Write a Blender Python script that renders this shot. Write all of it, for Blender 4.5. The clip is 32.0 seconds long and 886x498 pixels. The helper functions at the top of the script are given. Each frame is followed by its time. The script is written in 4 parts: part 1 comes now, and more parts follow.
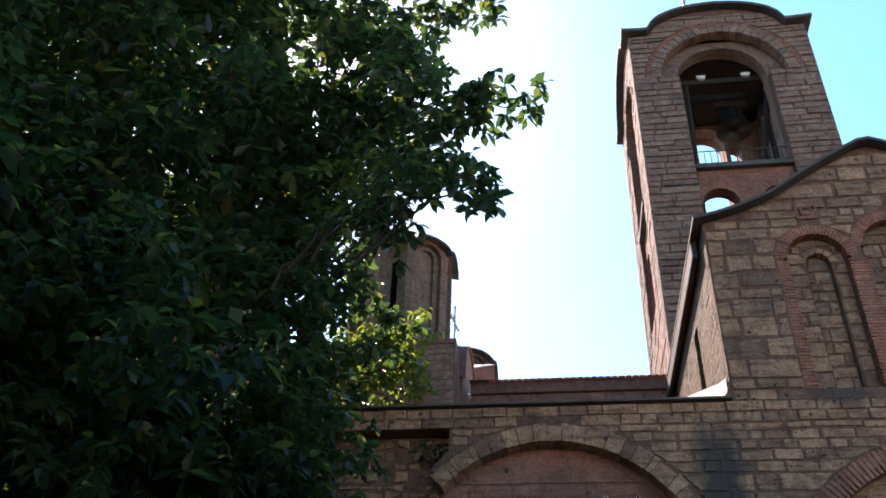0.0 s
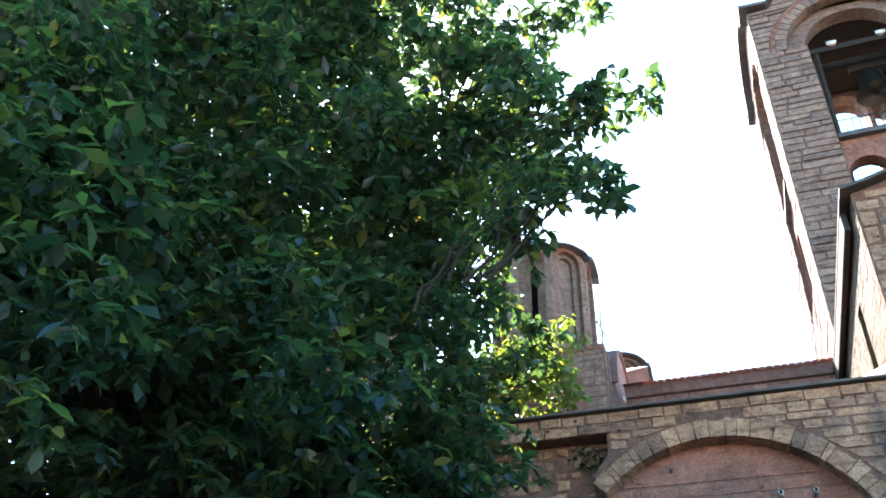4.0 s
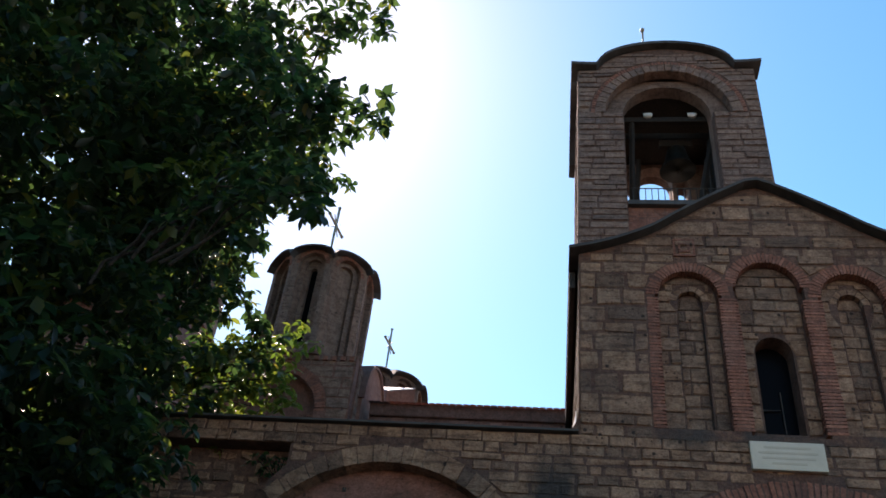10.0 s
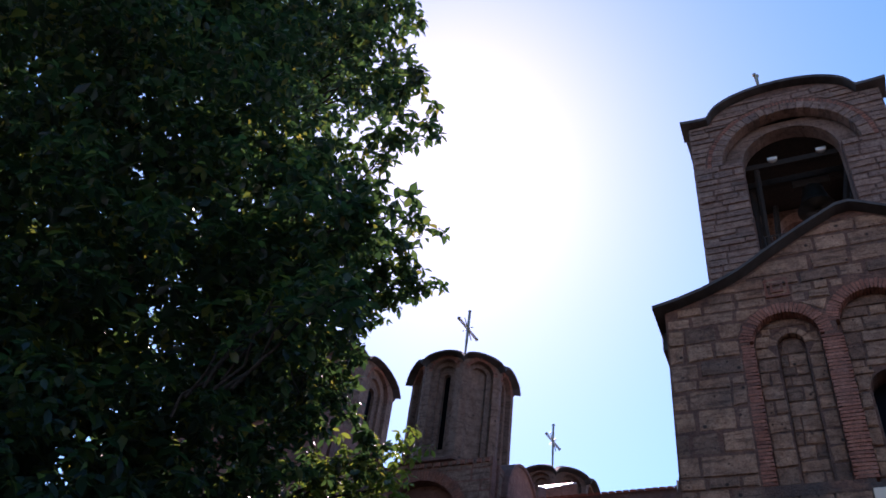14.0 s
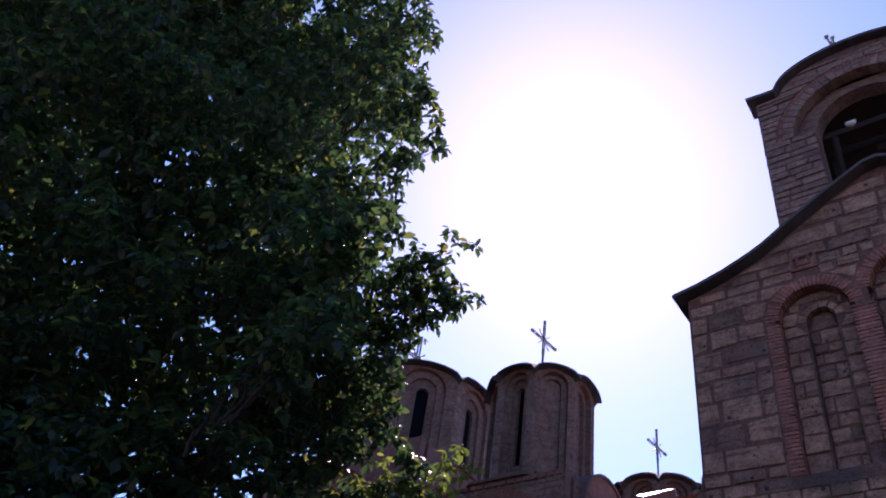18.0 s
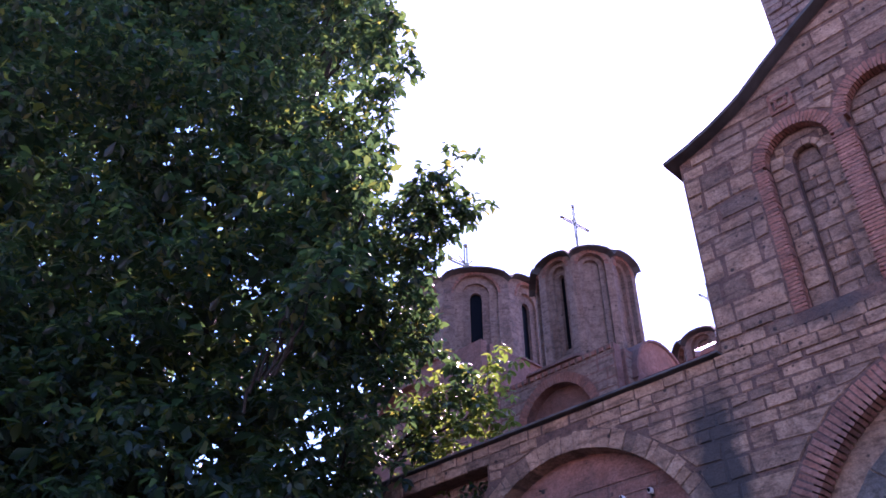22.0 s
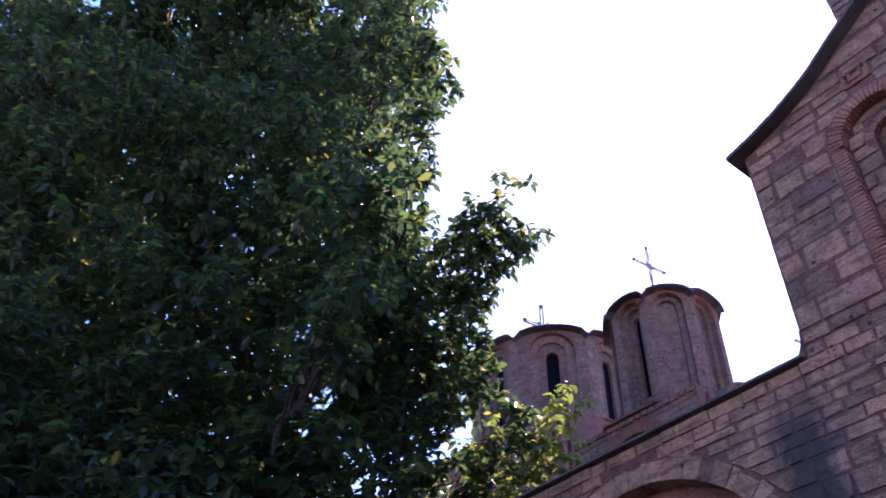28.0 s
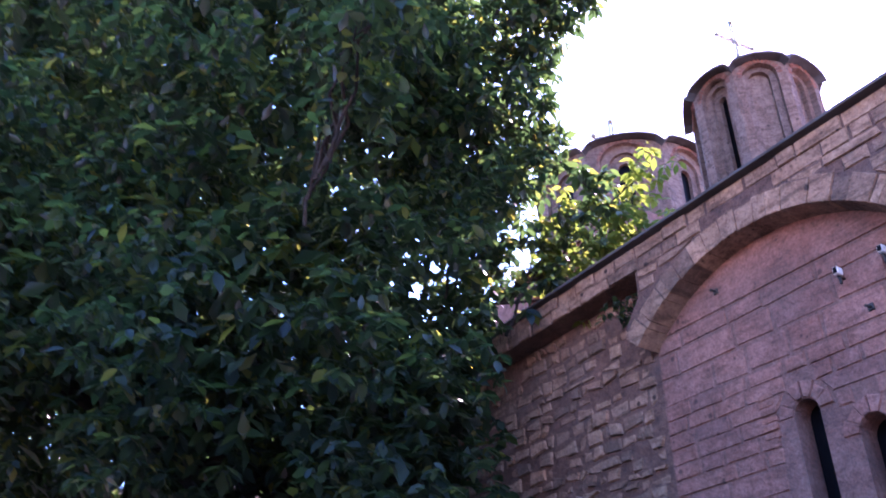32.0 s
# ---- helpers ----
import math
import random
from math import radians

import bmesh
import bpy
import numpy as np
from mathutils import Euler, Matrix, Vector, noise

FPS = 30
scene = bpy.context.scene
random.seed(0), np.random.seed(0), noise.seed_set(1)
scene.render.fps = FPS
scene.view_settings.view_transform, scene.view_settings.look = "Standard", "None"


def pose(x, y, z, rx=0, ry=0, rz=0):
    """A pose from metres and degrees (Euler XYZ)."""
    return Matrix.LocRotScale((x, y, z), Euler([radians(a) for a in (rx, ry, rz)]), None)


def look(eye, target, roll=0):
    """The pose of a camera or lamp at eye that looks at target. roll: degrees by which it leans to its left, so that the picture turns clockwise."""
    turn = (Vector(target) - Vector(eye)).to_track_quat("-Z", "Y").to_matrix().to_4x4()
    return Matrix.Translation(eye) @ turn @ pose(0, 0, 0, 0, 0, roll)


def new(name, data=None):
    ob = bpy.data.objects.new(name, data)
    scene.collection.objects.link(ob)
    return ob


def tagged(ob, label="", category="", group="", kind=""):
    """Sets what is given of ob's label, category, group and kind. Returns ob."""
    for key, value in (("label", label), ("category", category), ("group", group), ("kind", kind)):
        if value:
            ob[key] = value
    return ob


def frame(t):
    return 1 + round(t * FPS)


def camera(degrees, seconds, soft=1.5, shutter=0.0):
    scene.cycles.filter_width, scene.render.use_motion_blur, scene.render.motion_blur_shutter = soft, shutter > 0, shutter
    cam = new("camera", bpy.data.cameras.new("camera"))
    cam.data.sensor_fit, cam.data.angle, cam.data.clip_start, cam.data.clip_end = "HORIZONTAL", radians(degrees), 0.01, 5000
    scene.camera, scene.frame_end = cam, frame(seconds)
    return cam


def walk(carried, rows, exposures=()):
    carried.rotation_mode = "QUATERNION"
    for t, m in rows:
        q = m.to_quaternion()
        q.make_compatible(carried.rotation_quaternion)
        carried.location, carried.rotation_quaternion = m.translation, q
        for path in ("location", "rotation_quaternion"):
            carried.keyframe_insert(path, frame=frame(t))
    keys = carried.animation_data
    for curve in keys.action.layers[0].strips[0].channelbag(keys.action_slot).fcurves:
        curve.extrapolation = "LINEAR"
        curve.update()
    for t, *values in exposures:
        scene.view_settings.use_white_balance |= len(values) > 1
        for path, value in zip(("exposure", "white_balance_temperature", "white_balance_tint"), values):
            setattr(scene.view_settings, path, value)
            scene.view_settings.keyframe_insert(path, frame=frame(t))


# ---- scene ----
cam = camera(55.0, 32.0, soft=1.65, shutter=0.3)
PATH = [
    (0, (-0.109, -0.603, 1.351), (-0.372, 1.01, 2.504), 2.4),
    (0.5, (-0.098, -0.543, 1.349), (-0.336, 1.09, 2.478), 1.3),
    (1, (-0.09, -0.526, 1.33), (-0.337, 1.134, 2.417), 2.0),
    (1.5, (-0.087, -0.515, 1.331), (-0.347, 1.153, 2.403), 1.8),
    (2, (-0.068, -0.651, 1.293), (-0.42, 1.006, 2.356), 2.4),
    (2.5, (-0.055, -0.826, 1.211), (-0.565, 0.814, 2.236), 2.9),
    (4.5, (-0.035, -0.52, 1.28), (-0.605, 0.974, 2.482), 2.3),
    (5, (-0.029, -0.479, 1.302), (-0.432, 1.099, 2.463), 1.5),
    (5.5, (-0.048, -0.586, 1.332), (-0.348, 1.097, 2.371), 0.6),
    (6, (0.007, -0.392, 1.391), (-0.183, 1.282, 2.469), -1.2),
    (6.5, (0.046, -0.212, 1.408), (-0.063, 1.469, 2.486), 0.9),
    (7, (0.25, -0.083, 1.421), (0.141, 1.542, 2.583), 7.8),
    (7.5, (0.499, 0.094, 1.46), (0.394, 1.698, 2.65), 6.2),
    (8, (0.87, -0.005, 1.406), (0.674, 1.58, 2.611), 4.8),
    (8.5, (1.142, 0.079, 1.483), (1.023, 1.655, 2.709), 5.2),
    (9, (1.478, 0.115, 1.457), (1.259, 1.653, 2.717), 7.5),
    (9.5, (1.7, 0.063, 1.482), (1.483, 1.619, 2.719), 5.4),
    (10, (2.02, -0.053, 1.452), (1.743, 1.518, 2.658), 6.9),
    (10.5, (2.291, 0.016, 1.471), (2.012, 1.546, 2.729), 6.7),
    (11, (2.585, 0.069, 1.49), (2.232, 1.579, 2.753), 8.3),
    (11.5, (2.842, 0.065, 1.437), (2.403, 1.528, 2.729), 9.2),
    (12, (3.148, -0.013, 1.388), (2.616, 1.41, 2.689), 11.6),
    (12.5, (3.315, 0.013, 1.355), (2.747, 1.41, 2.669), 10.0),
    (13, (3.506, 0.104, 1.262), (2.837, 1.434, 2.597), 12.3),
    (13.5, (3.721, 0.258, 1.3), (3.028, 1.57, 2.641), 8.3),
    (15.5, (4.536, 1.095, 1.677), (3.781, 2.333, 3.055), 11.2),
    (16, (4.735, 1.067, 1.551), (3.914, 2.264, 2.926), 9.9),
    (16.5, (4.949, 1.176, 1.502), (4.095, 2.343, 2.883), 8.2),
    (17, (5.075, 1.259, 1.549), (4.185, 2.348, 2.972), 9.9),
    (17.5, (5.256, 1.475, 1.626), (4.408, 2.583, 3.058), 7.9),
    (18, (5.6, 1.644, 1.673), (4.632, 2.763, 3.018), 9.9),
    (18.5, (5.851, 1.806, 1.721), (4.829, 2.945, 3.009), 12.3),
    (19, (6.124, 1.989, 1.754), (5.109, 3.135, 3.041), 9.7),
    (19.5, (6.27, 2.053, 1.73), (5.228, 3.218, 2.978), 1.2),
    (20, (6.457, 2.039, 1.731), (5.35, 3.16, 2.964), 0.1),
    (20.5, (6.556, 1.905, 1.622), (5.457, 3.003, 2.883), -0.8),
    (21, (6.642, 1.766, 1.562), (5.422, 2.816, 2.749), 2.6),
    (21.5, (6.582, 1.736, 1.551), (5.413, 2.876, 2.705), -2.2),
    (22, (6.584, 1.708, 1.585), (5.435, 2.864, 2.745), -0.7),
    (22.5, (6.603, 1.705, 1.653), (5.443, 2.819, 2.842), -2.3),
    (23, (6.707, 1.853, 1.657), (5.469, 2.843, 2.876), -1.2),
    (23.5, (6.761, 1.885, 1.58), (5.515, 2.906, 2.766), -2.6),
    (24, (6.854, 1.977, 1.51), (5.614, 2.991, 2.708), -1.0),
    (24.5, (6.849, 2.001, 1.422), (5.64, 3.047, 2.622), -2.1),
    (25, (6.796, 1.991, 1.289), (5.565, 2.956, 2.535), -3.9),
    (25.5, (6.71, 2.087, 1.298), (5.483, 3.084, 2.522), -3.0),
    (27.5, (6.239, 2.855, 1.417), (4.986, 3.677, 2.742), 1.5),
    (28, (5.943, 3.248, 1.497), (4.75, 4.161, 2.818), 1.3),
    (28.5, (5.69, 3.688, 1.614), (4.564, 4.637, 2.967), 1.4),
    (29, (5.403, 3.996, 1.676), (4.31, 4.954, 3.05), 1.9),
    (29.5, (5.339, 4.262, 1.673), (4.196, 5.159, 3.047), 2.3),
    (30, (5.299, 4.421, 1.668), (4.129, 5.294, 3.035), 0.8),
    (30.5, (5.03, 4.516, 1.639), (3.789, 5.386, 2.943), -0.8),
    (31, (4.781, 4.536, 1.551), (3.432, 5.409, 2.741), -2.5),
    (31.5, (4.545, 4.619, 1.479), (3.12, 5.429, 2.626), -1.2),
    (32, (4.018, 4.851, 1.511), (2.586, 5.749, 2.581), 0.5),
]
EXPO = [(0.0, 2.25, 7900, 34), (1.0, 2.75, 7600, 30), (2.0, 3.3, 7200, 25), (2.5, 3.5, 7200, 25), (4.5, 3.8, 7200, 24), (5.0, 3.8, 7200, 24), (5.5, 3.6, 7200, 24), (6.0, 3.5, 7200, 24), (6.5, 2.95, 7400, 28), (7.0, 2.1, 7600, 32), (7.5, 1.6, 7600, 31), (8.0, 1.45, 7600, 28), (9.0, 1.4, 7700, 30), (10.0, 1.5, 7700, 31), (11.0, 1.3, 7600, 32), (12.5, 1.25, 7300, 37), (13.0, 1.3, 6700, 42), (15.5, 1.12, 6600, 56), (19.0, 1.3, 6300, 75), (21.0, 2.3, 6300, 81), (23.0, 2.75, 6300, 83), (27.5, 2.55, 6300, 81), (29.0, 2.12, 6300, 75), (30.5, 2.7, 6300, 79), (32.0, 3.7, 6300, 79)]
walk(cam, [(t, look(eye, target, roll)) for t, eye, target, roll in PATH], EXPO)

# ---- exposure of the walk is given in EXPO above; world and sun ----
AZ, EL = radians(29.0), radians(48.8)
SUN_DIR = Vector((-math.sin(AZ) * math.cos(EL), math.cos(AZ) * math.cos(EL), math.sin(EL)))
world = bpy.data.worlds.new("sky")
scene.world = world
world.use_nodes = True
wn = world.node_tree.nodes
wl = world.node_tree.links
sky = wn.new("ShaderNodeTexSky")
sky.sky_type = "NISHITA"
sky.sun_disc = False
sky.sun_elevation, sky.sun_rotation = EL, -AZ
sky.air_density, sky.dust_density, sky.ozone_density, sky.altitude = 1.0, 0.36, 1.0, 400
wn["Background"].inputs["Strength"].default_value = 0.11
hsv = wn.new("ShaderNodeHueSaturation")
hsv.inputs["Hue"].default_value, hsv.inputs["Saturation"].default_value = 0.48, 1.36
wl.new(sky.outputs[0], hsv.inputs["Color"])
wl.new(hsv.outputs[0], wn["Background"].inputs["Color"])
sun_data = bpy.data.lights.new("sun", "SUN")
sun_data.energy, sun_data.angle, sun_data.color = 3.0, radians(0.53), (1.0, 0.95, 0.86)
sun = new("sun", sun_data)
sun.matrix_world = look(SUN_DIR * 60, (0, 0, 0))


# ---- materials ----
def mat_new(name):
    m = bpy.data.materials.new(name)
    m.use_nodes = True
    nt = m.node_tree
    return m, nt, nt.nodes["Principled BSDF"]


def noise_node(nt, scale, detail=5.0, rough=0.6, vec=None):
    n = nt.nodes.new("ShaderNodeTexNoise")
    n.inputs["Scale"].default_value, n.inputs["Detail"].default_value, n.inputs["Roughness"].default_value = scale, detail, rough
    if vec is not None:
        nt.links.new(vec, n.inputs["Vector"])
    return n


def ramp_node(nt, fac, stops):
    r = nt.nodes.new("ShaderNodeValToRGB")
    els = r.color_ramp.elements
    while len(els) < len(stops):
        els.new(0.5)
    for e, (p, c) in zip(els, stops):
        e.position, e.color = p, (*c, 1)
    nt.links.new(fac, r.inputs["Fac"])
    return r


def mix_node(nt, a, b, fac, mode="MIX"):
    m = nt.nodes.new("ShaderNodeMix")
    m.data_type, m.blend_type = "RGBA", mode
    for sock, v in ((m.inputs[0], fac), (m.inputs[6], a), (m.inputs[7], b)):
        if hasattr(v, "links"):
            nt.links.new(v, sock)
        elif isinstance(v, tuple):
            sock.default_value = (*v, 1)
        else:
            sock.default_value = v
    return m.outputs[2]


def math_node(nt, op, a, b=0.0):
    m = nt.nodes.new("ShaderNodeMath")
    m.operation = op
    for sock, v in zip(m.inputs, (a, b)):
        if hasattr(v, "links"):
            nt.links.new(v, sock)
        else:
            sock.default_value = v
    return m.outputs[0]


def world_vec(nt):
    g = nt.nodes.new("ShaderNodeNewGeometry")
    return g.outputs["Position"]


def masonry(name, dark, mid, light, spread=0.5, pits=0.5, bump=0.5, rough=0.9, stain=(0.06, 0.05, 0.045), stain_amount=0.4, island=False, damp=False):
    """Weathered stone, brick or plaster: tone by piece, grain, pits, and streaks of dirt."""
    m, nt, b = mat_new(name)
    pos = world_vec(nt)
    grain = noise_node(nt, 9.0, 6, 0.65, pos)
    base = ramp_node(nt, grain.outputs[0], [(0.25, dark), (0.5, mid), (0.78, light)]).outputs[0]
    if island:
        rnd = nt.nodes.new("ShaderNodeNewGeometry").outputs["Random Per Island"]
    else:
        rnd = nt.nodes.new("ShaderNodeObjectInfo").outputs["Random"]
    tone = ramp_node(nt, rnd, [(0.0, (1 - spread, 1 - spread, 1 - spread * 0.95)), (0.3, (1.02, 0.95, 0.9)), (0.55, (0.93, 0.93, 0.94)), (0.8, (1.05, 0.99, 0.92)), (1.0, (1 + spread * 0.5, 1 + spread * 0.46, 1 + spread * 0.42))]).outputs[0]
    col = mix_node(nt, base, tone, 1.0, "MULTIPLY")
    speck = noise_node(nt, 34.0, 5, 0.75, pos)
    col = mix_node(nt, col, ramp_node(nt, speck.outputs[0], [(0.36, (0.58, 0.55, 0.53)), (0.5, (1.0, 1.0, 1.0)), (0.64, (1.28, 1.26, 1.24))]).outputs[0], 0.85, "MULTIPLY")
    cloud = noise_node(nt, 2.6, 5, 0.65, pos)
    col = mix_node(nt, col, ramp_node(nt, cloud.outputs[0], [(0.34, (0.72, 0.64, 0.6)), (0.5, (1.0, 1.0, 1.0)), (0.66, (1.16, 1.15, 1.17))]).outputs[0], 0.8, "MULTIPLY")
    big = noise_node(nt, 0.9, 4, 0.6, pos)
    sf = ramp_node(nt, big.outputs[0], [(0.48, (0, 0, 0)), (0.72, (1, 1, 1))]).outputs[0]
    col = mix_node(nt, col, stain, math_node(nt, "MULTIPLY", sf, stain_amount))
    if damp:  # a dark run of damp below the gutter's outlet
        sep = nt.nodes.new("ShaderNodeSeparateXYZ")
        nt.links.new(pos, sep.inputs[0])
        wob = math_node(nt, "MULTIPLY", noise_node(nt, 3.0, 4, 0.6, pos).outputs[0], 0.5)
        off = math_node(nt, "ABSOLUTE", math_node(nt, "SUBTRACT", math_node(nt, "ADD", sep.outputs[0], wob), 2.22))
        run = ramp_node(nt, off, [(0.2, (1, 1, 1)), (0.4, (0, 0, 0))]).outputs[0]
        low = ramp_node(nt, math_node(nt, "DIVIDE", sep.outputs[2], 10.0), [(0.6, (1, 1, 1)), (0.665, (0, 0, 0))]).outputs[0]
        col = mix_node(nt, col, (0.026, 0.023, 0.021), math_node(nt, "MULTIPLY", math_node(nt, "MULTIPLY", run, low), 0.93))
        level = math_node(nt, "ABSOLUTE", math_node(nt, "SUBTRACT", math_node(nt, "ADD", sep.outputs[2], math_node(nt, "MULTIPLY", wob, 0.5)), 6.92))
        band = ramp_node(nt, level, [(0.06, (1, 1, 1)), (0.26, (0, 0, 0))]).outputs[0]
        reach = ramp_node(nt, math_node(nt, "DIVIDE", sep.outputs[0], 10.0), [(0.3, (0, 0, 0)), (0.38, (1, 1, 1))]).outputs[0]
        spots = ramp_node(nt, noise_node(nt, 1.6, 4, 0.6, pos).outputs[0], [(0.42, (0, 0, 0)), (0.56, (1, 1, 1))]).outputs[0]
        col = mix_node(nt, col, (0.04, 0.034, 0.03), math_node(nt, "MULTIPLY", math_node(nt, "MULTIPLY", math_node(nt, "MULTIPLY", band, reach), spots), 0.75))
    vor = nt.nodes.new("ShaderNodeTexVoronoi")
    vor.inputs["Scale"].default_value = 11.0
    nt.links.new(pos, vor.inputs["Vector"])
    hole = ramp_node(nt, vor.outputs["Distance"], [(0.1, (0.16, 0.13, 0.11)), (0.24, (1, 1, 1))]).outputs[0]
    patch = ramp_node(nt, noise_node(nt, 2.3, 2, 0.5, pos).outputs[0], [(0.5, (0, 0, 0)), (0.62, (1, 1, 1))]).outputs[0]
    col = mix_node(nt, col, mix_node(nt, col, hole, 1.0, "MULTIPLY"), math_node(nt, "MULTIPLY", patch, pits))
    mp = nt.nodes.new("ShaderNodeMapping")
    mp.inputs["Scale"].default_value = (2.2, 2.2, 15.0)
    nt.links.new(pos, mp.inputs["Vector"])
    bed = noise_node(nt, 1.0, 5, 0.65, mp.outputs[0])
    streak = ramp_node(nt, bed.outputs[0], [(0.36, (0.5, 0.46, 0.43)), (0.47, (1, 1, 1))]).outputs[0]
    col = mix_node(nt, col, mix_node(nt, col, streak, 1.0, "MULTIPLY"), min(1.0, pits))
    v2 = nt.nodes.new("ShaderNodeTexVoronoi")
    v2.inputs["Scale"].default_value = 3.4
    nt.links.new(pos, v2.inputs["Vector"])
    dots = ramp_node(nt, v2.outputs["Distance"], [(0.07, (0.1, 0.08, 0.07)), (0.12, (1, 1, 1))]).outputs[0]
    col = mix_node(nt, col, mix_node(nt, col, dots, 1.0, "MULTIPLY"), min(1.0, pits))
    nt.links.new(col, b.inputs["Base Color"])
    b.inputs["Roughness"].default_value = rough
    fine = noise_node(nt, 45.0, 4, 0.7, pos)
    h = math_node(nt, "ADD", math_node(nt, "MULTIPLY", grain.outputs[0], 1.4), math_node(nt, "MULTIPLY", fine.outputs[0], 0.5))
    bp = nt.nodes.new("ShaderNodeBump")
    bp.inputs["Strength"].default_value, bp.inputs["Distance"].default_value = bump, 0.03
    nt.links.new(h, bp.inputs["Height"])
    nt.links.new(bp.outputs[0], b.inputs["Normal"])
    return m


def simple(name, a, b_col, scale=6.0, rough=0.7, metal=0.0, bump=0.2, dist=0.02):
    m, nt, b = mat_new(name)
    pos = world_vec(nt)
    n1, n2 = noise_node(nt, scale, 5, 0.6, pos), noise_node(nt, scale * 0.13, 3, 0.5, pos)
    f = math_node(nt, "ADD", math_node(nt, "MULTIPLY", n1.outputs[0], 0.6), math_node(nt, "MULTIPLY", n2.outputs[0], 0.4))
    nt.links.new(ramp_node(nt, f, [(0.35, a), (0.65, b_col)]).outputs[0], b.inputs["Base Color"])
    b.inputs["Roughness"].default_value, b.inputs["Metallic"].default_value = rough, metal
    b.inputs["Specular IOR Level"].default_value = 0.5 if rough < 0.75 else 0.2
    bp = nt.nodes.new("ShaderNodeBump")
    bp.inputs["Strength"].default_value, bp.inputs["Distance"].default_value = bump, dist
    nt.links.new(n1.outputs[0], bp.inputs["Height"])
    nt.links.new(bp.outputs[0], b.inputs["Normal"])
    return m


def leaf_material(name, stops, glow):
    m, nt, b = mat_new(name)
    rnd = nt.nodes.new("ShaderNodeNewGeometry").outputs["Random Per Island"]
    col = ramp_node(nt, rnd, stops).outputs[0]
    nt.links.new(col, b.inputs["Base Color"])
    b.inputs["Roughness"].default_value = 0.4
    b.inputs["Specular IOR Level"].default_value = 0.34
    tr = nt.nodes.new("ShaderNodeBsdfTranslucent")
    tcol = mix_node(nt, col, glow, 1.0, "MULTIPLY")
    nt.links.new(tcol, tr.inputs["Color"])
    mx = nt.nodes.new("ShaderNodeMixShader")
    mx.inputs[0].default_value = 0.4
    nt.links.new(b.outputs[0], mx.inputs[1])
    nt.links.new(tr.outputs[0], mx.inputs[2])
    nt.links.new(mx.outputs[0], nt.nodes["Material Output"].inputs["Surface"])
    return m


STONE = masonry("limestone", (0.135, 0.071, 0.043), (0.256, 0.144, 0.091), (0.36, 0.222, 0.145), 0.5, 0.95, 1.0, damp=True)
STONE_TOWER = masonry("tower_stone", (0.118, 0.068, 0.05), (0.203, 0.126, 0.095), (0.28, 0.183, 0.143), 0.36, 0.8, 1.0)
PINK = masonry("pink_stone", (0.165, 0.067, 0.049), (0.245, 0.103, 0.075), (0.3, 0.139, 0.105), 0.25, 0.7, 0.8)
BRICK = masonry("brick", (0.165, 0.056, 0.037), (0.248, 0.094, 0.06), (0.31, 0.142, 0.098), 0.4, 0.2, 0.6)
MORTAR = masonry("mortar", (0.05, 0.024, 0.017), (0.112, 0.053, 0.036), (0.18, 0.092, 0.062), 0.05, 0.4, 0.9, damp=True)
MORTAR_RED = masonry("red_mortar", (0.11, 0.046, 0.034), (0.175, 0.078, 0.057), (0.235, 0.12, 0.09), 0.05, 0.3, 0.8)
RUBBLE = masonry("rubble", (0.06, 0.041, 0.021), (0.095, 0.068, 0.036), (0.13, 0.097, 0.055), 0.2, 0.5, 1.0)
PLASTER = masonry("plaster", (0.2, 0.165, 0.115), (0.3, 0.25, 0.18), (0.38, 0.325, 0.24), 0.05, 0.45, 0.6)
LEAD = simple("lead_sheet", (0.036, 0.032, 0.03), (0.085, 0.078, 0.075), 3.0, 0.8, 0.0, 0.25)
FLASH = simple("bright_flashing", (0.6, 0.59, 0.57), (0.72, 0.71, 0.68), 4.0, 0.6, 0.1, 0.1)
ZINC = simple("zinc_sheet", (0.5, 0.5, 0.49), (0.62, 0.61, 0.6), 5.0, 0.38, 0.85, 0.1)
GREY = masonry("weathered_grey_stone", (0.055, 0.044, 0.036), (0.12, 0.098, 0.08), (0.2, 0.166, 0.138), 0.3, 0.7, 0.9)
TILE = masonry("roof_tile", (0.095, 0.043, 0.034), (0.15, 0.07, 0.055), (0.2, 0.1, 0.08), 0.35, 0.2, 0.5)
IRON = simple("iron", (0.03, 0.028, 0.026), (0.07, 0.06, 0.05), 20.0, 0.6, 0.7, 0.2)
GILT = simple("gilt_metal", (0.2, 0.175, 0.13), (0.3, 0.26, 0.19), 15.0, 0.5, 0.6, 0.1)
# bell bronze and timber are near-black so that the belfry reads as shaded
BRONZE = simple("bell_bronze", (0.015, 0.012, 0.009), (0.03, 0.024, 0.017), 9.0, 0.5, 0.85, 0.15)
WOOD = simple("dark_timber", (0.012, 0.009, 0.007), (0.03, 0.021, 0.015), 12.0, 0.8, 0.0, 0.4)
BARK = simple("bark", (0.016, 0.013, 0.01), (0.036, 0.028, 0.022), 14.0, 0.95, 0.0, 1.0, 0.05)
MARBLE = simple("white_marble", (0.44, 0.37, 0.28), (0.54, 0.46, 0.355), 5.0, 0.5, 0.0, 0.05)
DIM = simple("letter_paint", (0.39, 0.33, 0.25), (0.44, 0.375, 0.29), 5.0, 0.7, 0.0, 0.05)
FIXTURE = simple("fixture_white", (0.6, 0.58, 0.54), (0.72, 0.7, 0.66), 8.0, 0.4, 0.0, 0.05)
GROUND = simple("paving", (0.085, 0.072, 0.055), (0.15, 0.128, 0.1), 2.2, 0.9, 0.0, 0.6)
